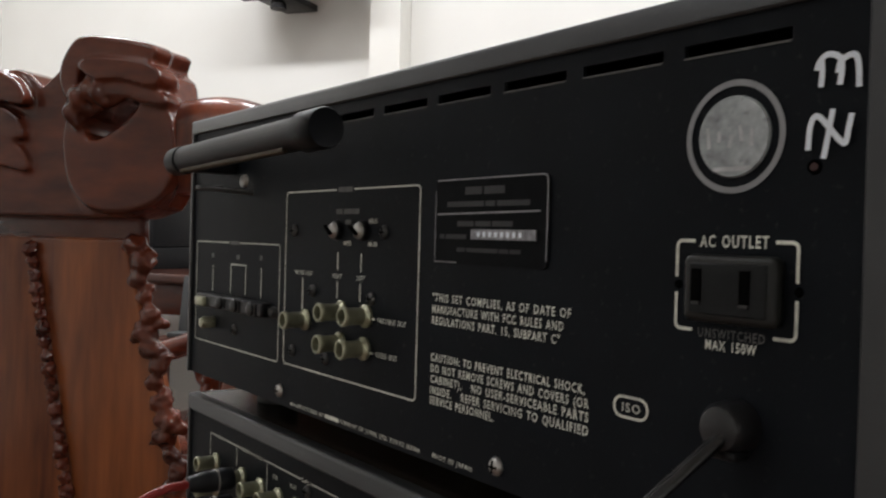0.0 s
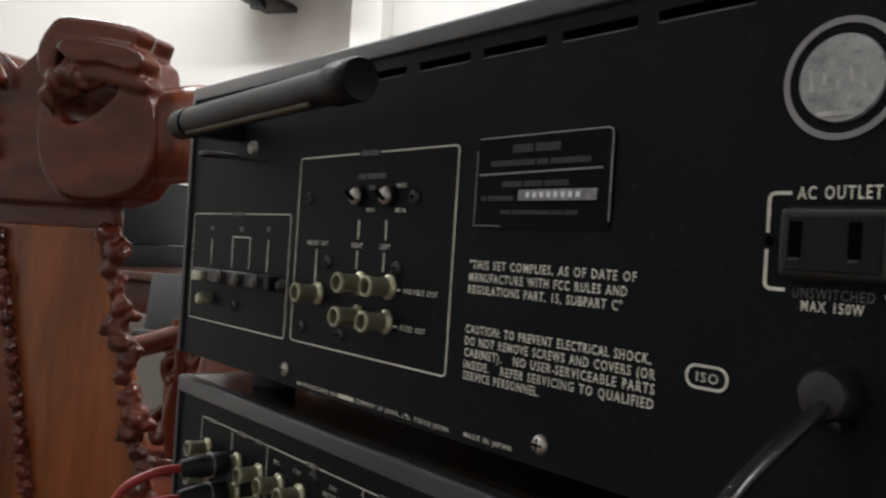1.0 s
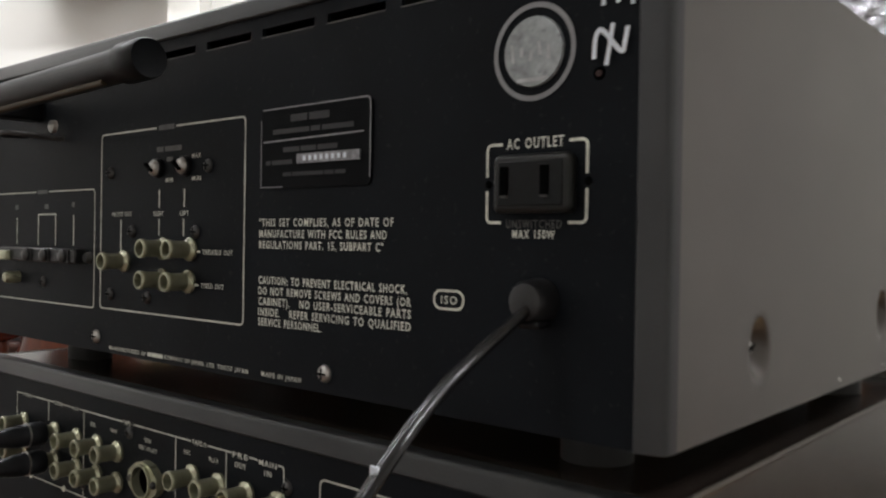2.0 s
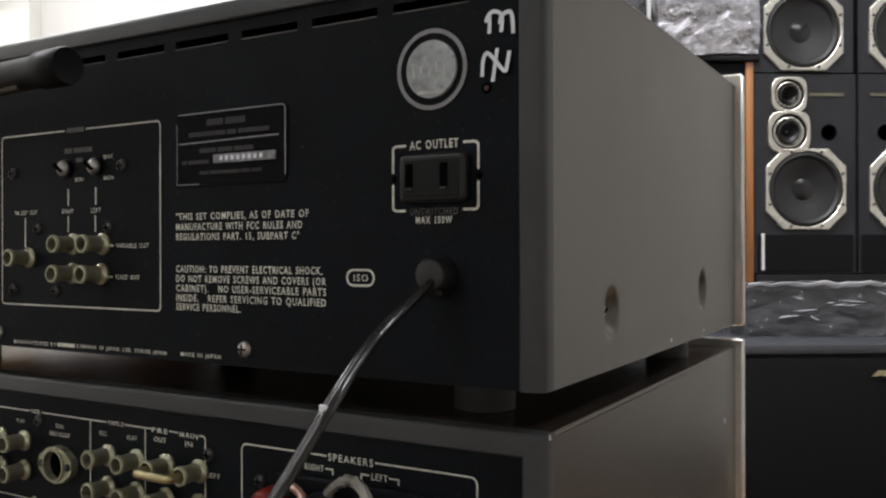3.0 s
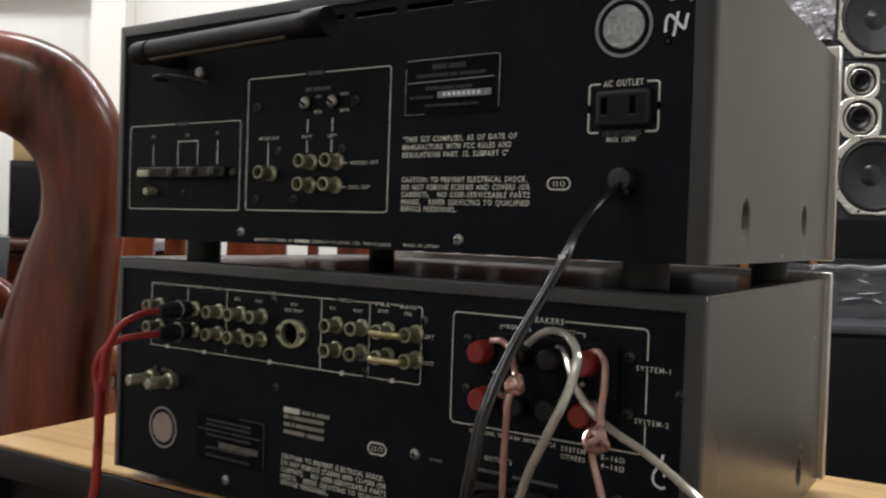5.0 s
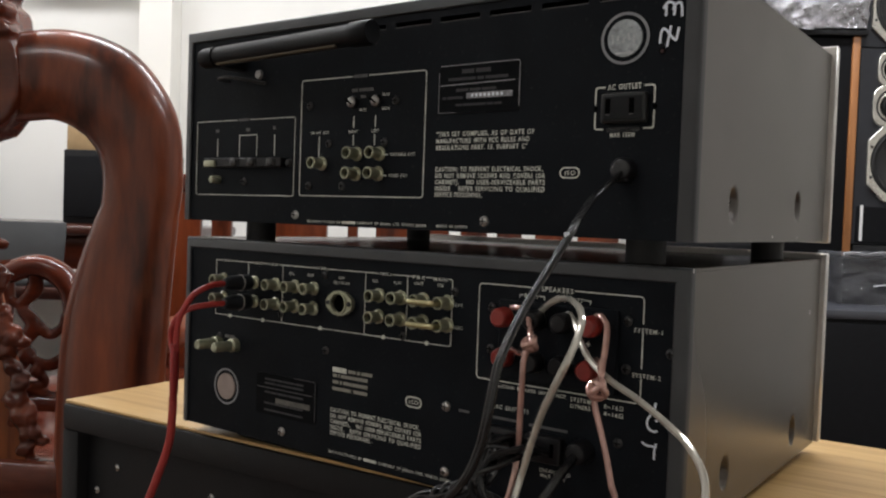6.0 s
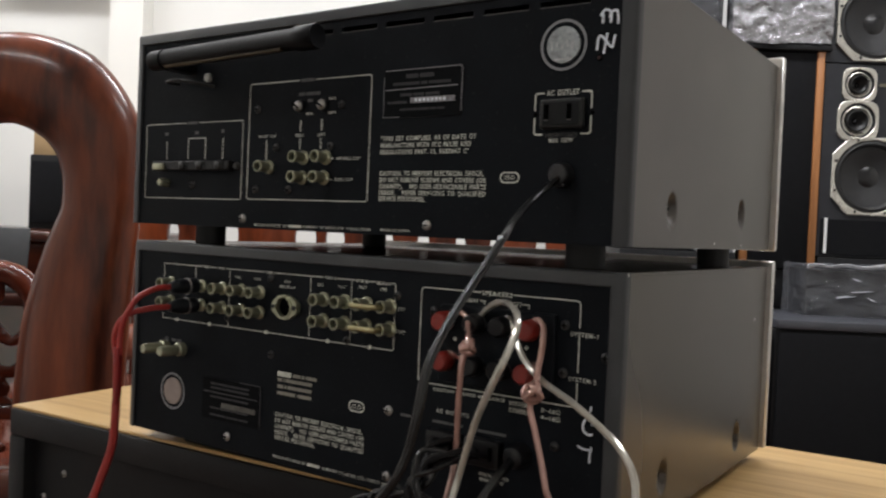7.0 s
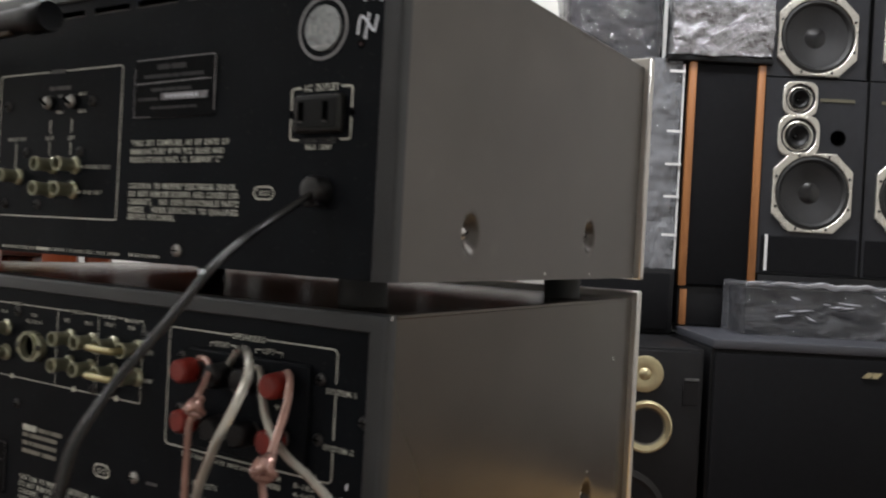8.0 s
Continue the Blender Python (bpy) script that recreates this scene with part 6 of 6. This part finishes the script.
# ---- column loudspeaker with teak edges ----
col = thing("column_speaker", (1.165, 2.07, 0.70), "tall black-grilled column loudspeaker with orange teak side strips", "loudspeaker", space=ROOM)
part("body", one_box(1.058, 1.281, 1.965, 2.22, 0.815, 1.470, 0.003), BLACK_CAB, col)
part("grille", one_box(1.079, 1.259, 1.950, 1.965, 0.82, 1.466, 0.003), GRILLE, col, "black cloth grille")
for a in (1.058, 1.259):
    part("side_strip", one_box(a, a + 0.022, 1.945, 1.965, 0.815, 1.470, 0.003), TEAK, col, "orange teak side strip")
part("plinth", one_box(1.06, 1.28, 1.96, 2.21, 0.70, 0.815, 0.003), BLACK_CAB, col)
part("plinth_strip", one_box(1.066, 1.086, 1.950, 1.96, 0.70, 0.805, 0.002), TEAK, col)


def wrapped(name, lo, hi, label, skin, core, wob, seed, category="parcel"):
    w = thing(name, ((lo[0] + hi[0]) / 2, (lo[1] + hi[1]) / 2, lo[2]), label, category, space=ROOM)
    if core:
        part("contents", one_box(lo[0] + 0.012, hi[0] - 0.012, lo[1] + 0.012, hi[1] - 0.012, lo[2], hi[2] - 0.012, 0.003), core, w)
    part("wrapping", crumpled(lo[0], hi[0], lo[1], hi[1], lo[2], hi[2], wob, seed, 0.009), skin, w, "crumpled glossy packing film", skin is FOIL)
    return w


wrapped("wrapped_parcel", (1.000, 1.93, 1.488), (1.292, 2.25, 1.86), "box in crumpled silver bubble wrap on the column speaker", FOIL, GREY_CAB, 0.008, 3)
ped = thing("parcel_base", (1.146, 2.09, 1.470), "flat black base board under the silver parcel", "board", space=ROOM)
part("board", one_box(0.990, 1.298, 1.935, 2.24, 1.4705, 1.486, 0.002), BLACK_CAB, ped)
wrapped("wrapped_column", (0.925, 1.955, 0.862), (1.040, 2.20, 1.478), "tall pale column wrapped in wrinkled clear plastic film", THICK_FILM, mat("pale_grey_carton", (0.13, 0.13, 0.14), 0.6), 0.006, 9, "loudspeaker")
wrapped("wrapped_parcel", (0.700, 2.00, 1.480), (0.985, 2.24, 1.90), "dark box wrapped in glossy clear plastic film", FILM, mat("dark_grey_box", (0.05, 0.05, 0.055), 0.5), 0.008, 17)
rack = thing("wire_rack", (1.03, 1.95, 0.862), "narrow pale rack with short white ledges beside the teak column", "rack", space=ROOM)
# white upright also stands for the vertical highlights on the wrapped film
part("streak_upright", one_box(1.0405, 1.0445, 1.945, 1.954, 0.862, 1.46), PORCELAIN, rack)
for lz in (1.437, 1.262, 1.166, 1.072, 0.96):
    part("ledge", one_box(1.000, 1.0445, 1.940, 1.9445, lz - 0.003, lz + 0.004), PORCELAIN, rack)
tape = thing("tape_strip", (0.946, 1.95, 1.48), "white vertical edge guard on the dark wrapped parcel", "strip", space=ROOM)
part("strip", one_box(0.9865, 0.9965, 1.985, 2.00, 1.4805, 1.90, 0.002), PORCELAIN, tape)
shelf = thing("black_speaker_box", (0.86, 2.10, 0.67), "plain black loudspeaker box under the wrapped columns", "loudspeaker", space=ROOM)
part("body", one_box(0.700, 1.044, 1.94, 2.24, 0.672, 0.860, 0.003), BLACK_CAB, shelf)
part("grille", one_box(0.715, 1.030, 1.93, 1.94, 0.685, 0.848, 0.003), GRILLE, shelf)
tall = thing("black_speaker_box", (0.84, 2.10, 0.862), "tall black loudspeaker box under the dark wrapped parcel", "loudspeaker", space=ROOM)
part("body", one_box(0.700, 0.920, 1.98, 2.24, 0.862, 1.478, 0.003), BLACK_CAB, tall)
part("grille", one_box(0.715, 0.905, 1.97, 1.98, 0.875, 1.465, 0.003), GRILLE, tall)

# ---- floor-standing cabinets in front ----
gs = thing("floor_speaker", (0.84, 1.78, 0), "black floor loudspeaker with pale gold drivers", "loudspeaker", space=ROOM)
part("body", one_box(0.640, 1.045, 1.615, 2.05, 0.0, 0.668, 0.005), BLACK_CAB, gs)
part("baffle", one_box(0.648, 1.037, 1.602, 1.615, 0.008, 0.660, 0.003), BLACK_CAB, gs)
d1 = part("tweeter", lathe(bmesh.new(), [(0.046, 0.0), (0.046, 0.006), (0.042, 0.008), (0.016, 0.003), (0.014, 0.006), (0.0, 0.012)], (0.893, 1.602, 0.600), (0, -1, 0), 36), GOLD, gs, "pale gold tweeter plate")
d2 = part("midrange", lathe(bmesh.new(), [(0.066, 0.0), (0.066, 0.006), (0.060, 0.009), (0.050, 0.006), (0.048, 0.0)], (0.902, 1.602, 0.467), (0, -1, 0), 40), GOLD, gs, "pale gold driver ring")
part("cone", lathe(bmesh.new(), [(0.048, 0.002), (0.040, -0.002), (0.015, -0.006), (0, -0.007)], (0.902, 1.602, 0.467), (0, -1, 0), 36), GOLD_CONE, d2)
d3 = part("woofer", lathe(bmesh.new(), [(0.120, 0.0), (0.120, 0.005), (0.105, 0.007), (0.095, 0.0), (0.04, -0.006), (0, 0.004)], (0.845, 1.602, 0.24), (0, -1, 0), 48), SURROUND, gs)
part("name_plate", one_box(0.995, 1.030, 1.599, 1.602, 0.588, 0.594), FAINT, gs)
part("level_panel", one_box(0.990, 1.030, 1.5995, 1.602, 0.525, 0.585, 0.001, 1), PLASTIC, gs)

bs = thing("floor_speaker", (1.40, 1.80, 0), "large black floor loudspeaker with a small gold mark", "loudspeaker", space=ROOM)
part("body", one_box(1.060, 1.760, 1.615, 2.20, 0.0, 0.672, 0.006), BLACK_CAB, bs)
part("grille", one_box(1.068, 1.752, 1.600, 1.615, 0.01, 0.664, 0.006, 2), GRILLE, bs, "black cloth grille")
bm = bmesh.new()
slab(bm, [(1.438, 0.618), (1.452, 0.632), (1.466, 0.632), (1.458, 0.624), (1.470, 0.632), (1.490, 0.632), (1.476, 0.618), (1.462, 0.618), (1.468, 0.626), (1.454, 0.618)], 1.597, 1.600)
part("gold_mark", bm, GOLD, bs, "small gold metal mark", False)
# plain slab standing in for the film skirt spread over the cabinet top
part("film_skirt", one_box(1.062, 1.775, 1.600, 2.20, 0.673, 0.696, 0.003), SKIRT_GREY, bs, "grey skirt of the bag's film over the top, shaped as a slab")
bag = wrapped("bagged_unit", (1.190, 1.78, 0.6965), (1.80, 1.943, 0.838), "flat black unit in crumpled clear plastic on the loudspeaker", BAG_FILM, BLACK_CAB, 0.007, 23, "parcel")
# white tube along the top fold paints the light it catches
rng = random.Random(31)
seam = [(1.196 + 0.03 * k, 1.775 + rng.uniform(-0.003, 0.003), 0.838 + rng.uniform(-0.004, 0.004)) for k in range(21)]
part("seam_glint", tube(bmesh.new(), seam, [0.008 + rng.uniform(-0.004, 0.002) for _ in seam], 7, 3, False, 0.5), GLINT_FILM, bag, "bunched fold along the top of the film, its highlight put in as white")
# short white tubes stand for highlights on the film's wrinkles
for k in range(16):
    a, b = rng.uniform(1.22, 1.72), rng.uniform(0.74, 0.82)
    slope, run = rng.uniform(-0.5, 0.3), rng.uniform(0.02, 0.07)
    part("crease_glint", tube(bmesh.new(), [(a, 1.769, b), (a + run * 0.5, 1.765, b + run * slope * 0.6), (a + run, 1.769, b + run * slope)], [0.0006, 0.0018, 0.0005], 6, 4), GLINT_FILM, bag)
st = thing("black_stand", (1.58, 2.10, 0.672), "low black stand under the stacked loudspeakers", "stand", space=ROOM)
part("body", one_box(1.289, 1.885, 1.95, 2.24, 0.697, 0.861, 0.003), BLACK_CAB, st)
part("white_edge", one_box(1.303, 1.311, 1.944, 1.95, 0.862 + 0.01, 0.862 + 0.115), PORCELAIN, st, "narrow white edge strip")

# ---- floor tiles ----
TILE_ME = mesh_of("tile", one_box(-0.298, 0.298, -0.298, 0.298, -0.006, 0.0, 0.002, 1), TILE, False)
ti = 0
for i in range(int((U1 - U0) / 0.6) + 1):
    for j in range(int((V1 - V0) / 0.6) + 1):
        cu, cv = U0 + 0.3 + 0.6 * i, V0 + 0.3 + 0.6 * j
        if cu + 0.3 > U1 + 0.12 or cv + 0.3 > V1 + 0.12:
            continue
        t = new("tile", TILE_ME)
        t.parent = floor
        t.matrix_basis = ROOM @ pose(cu, cv, 0)
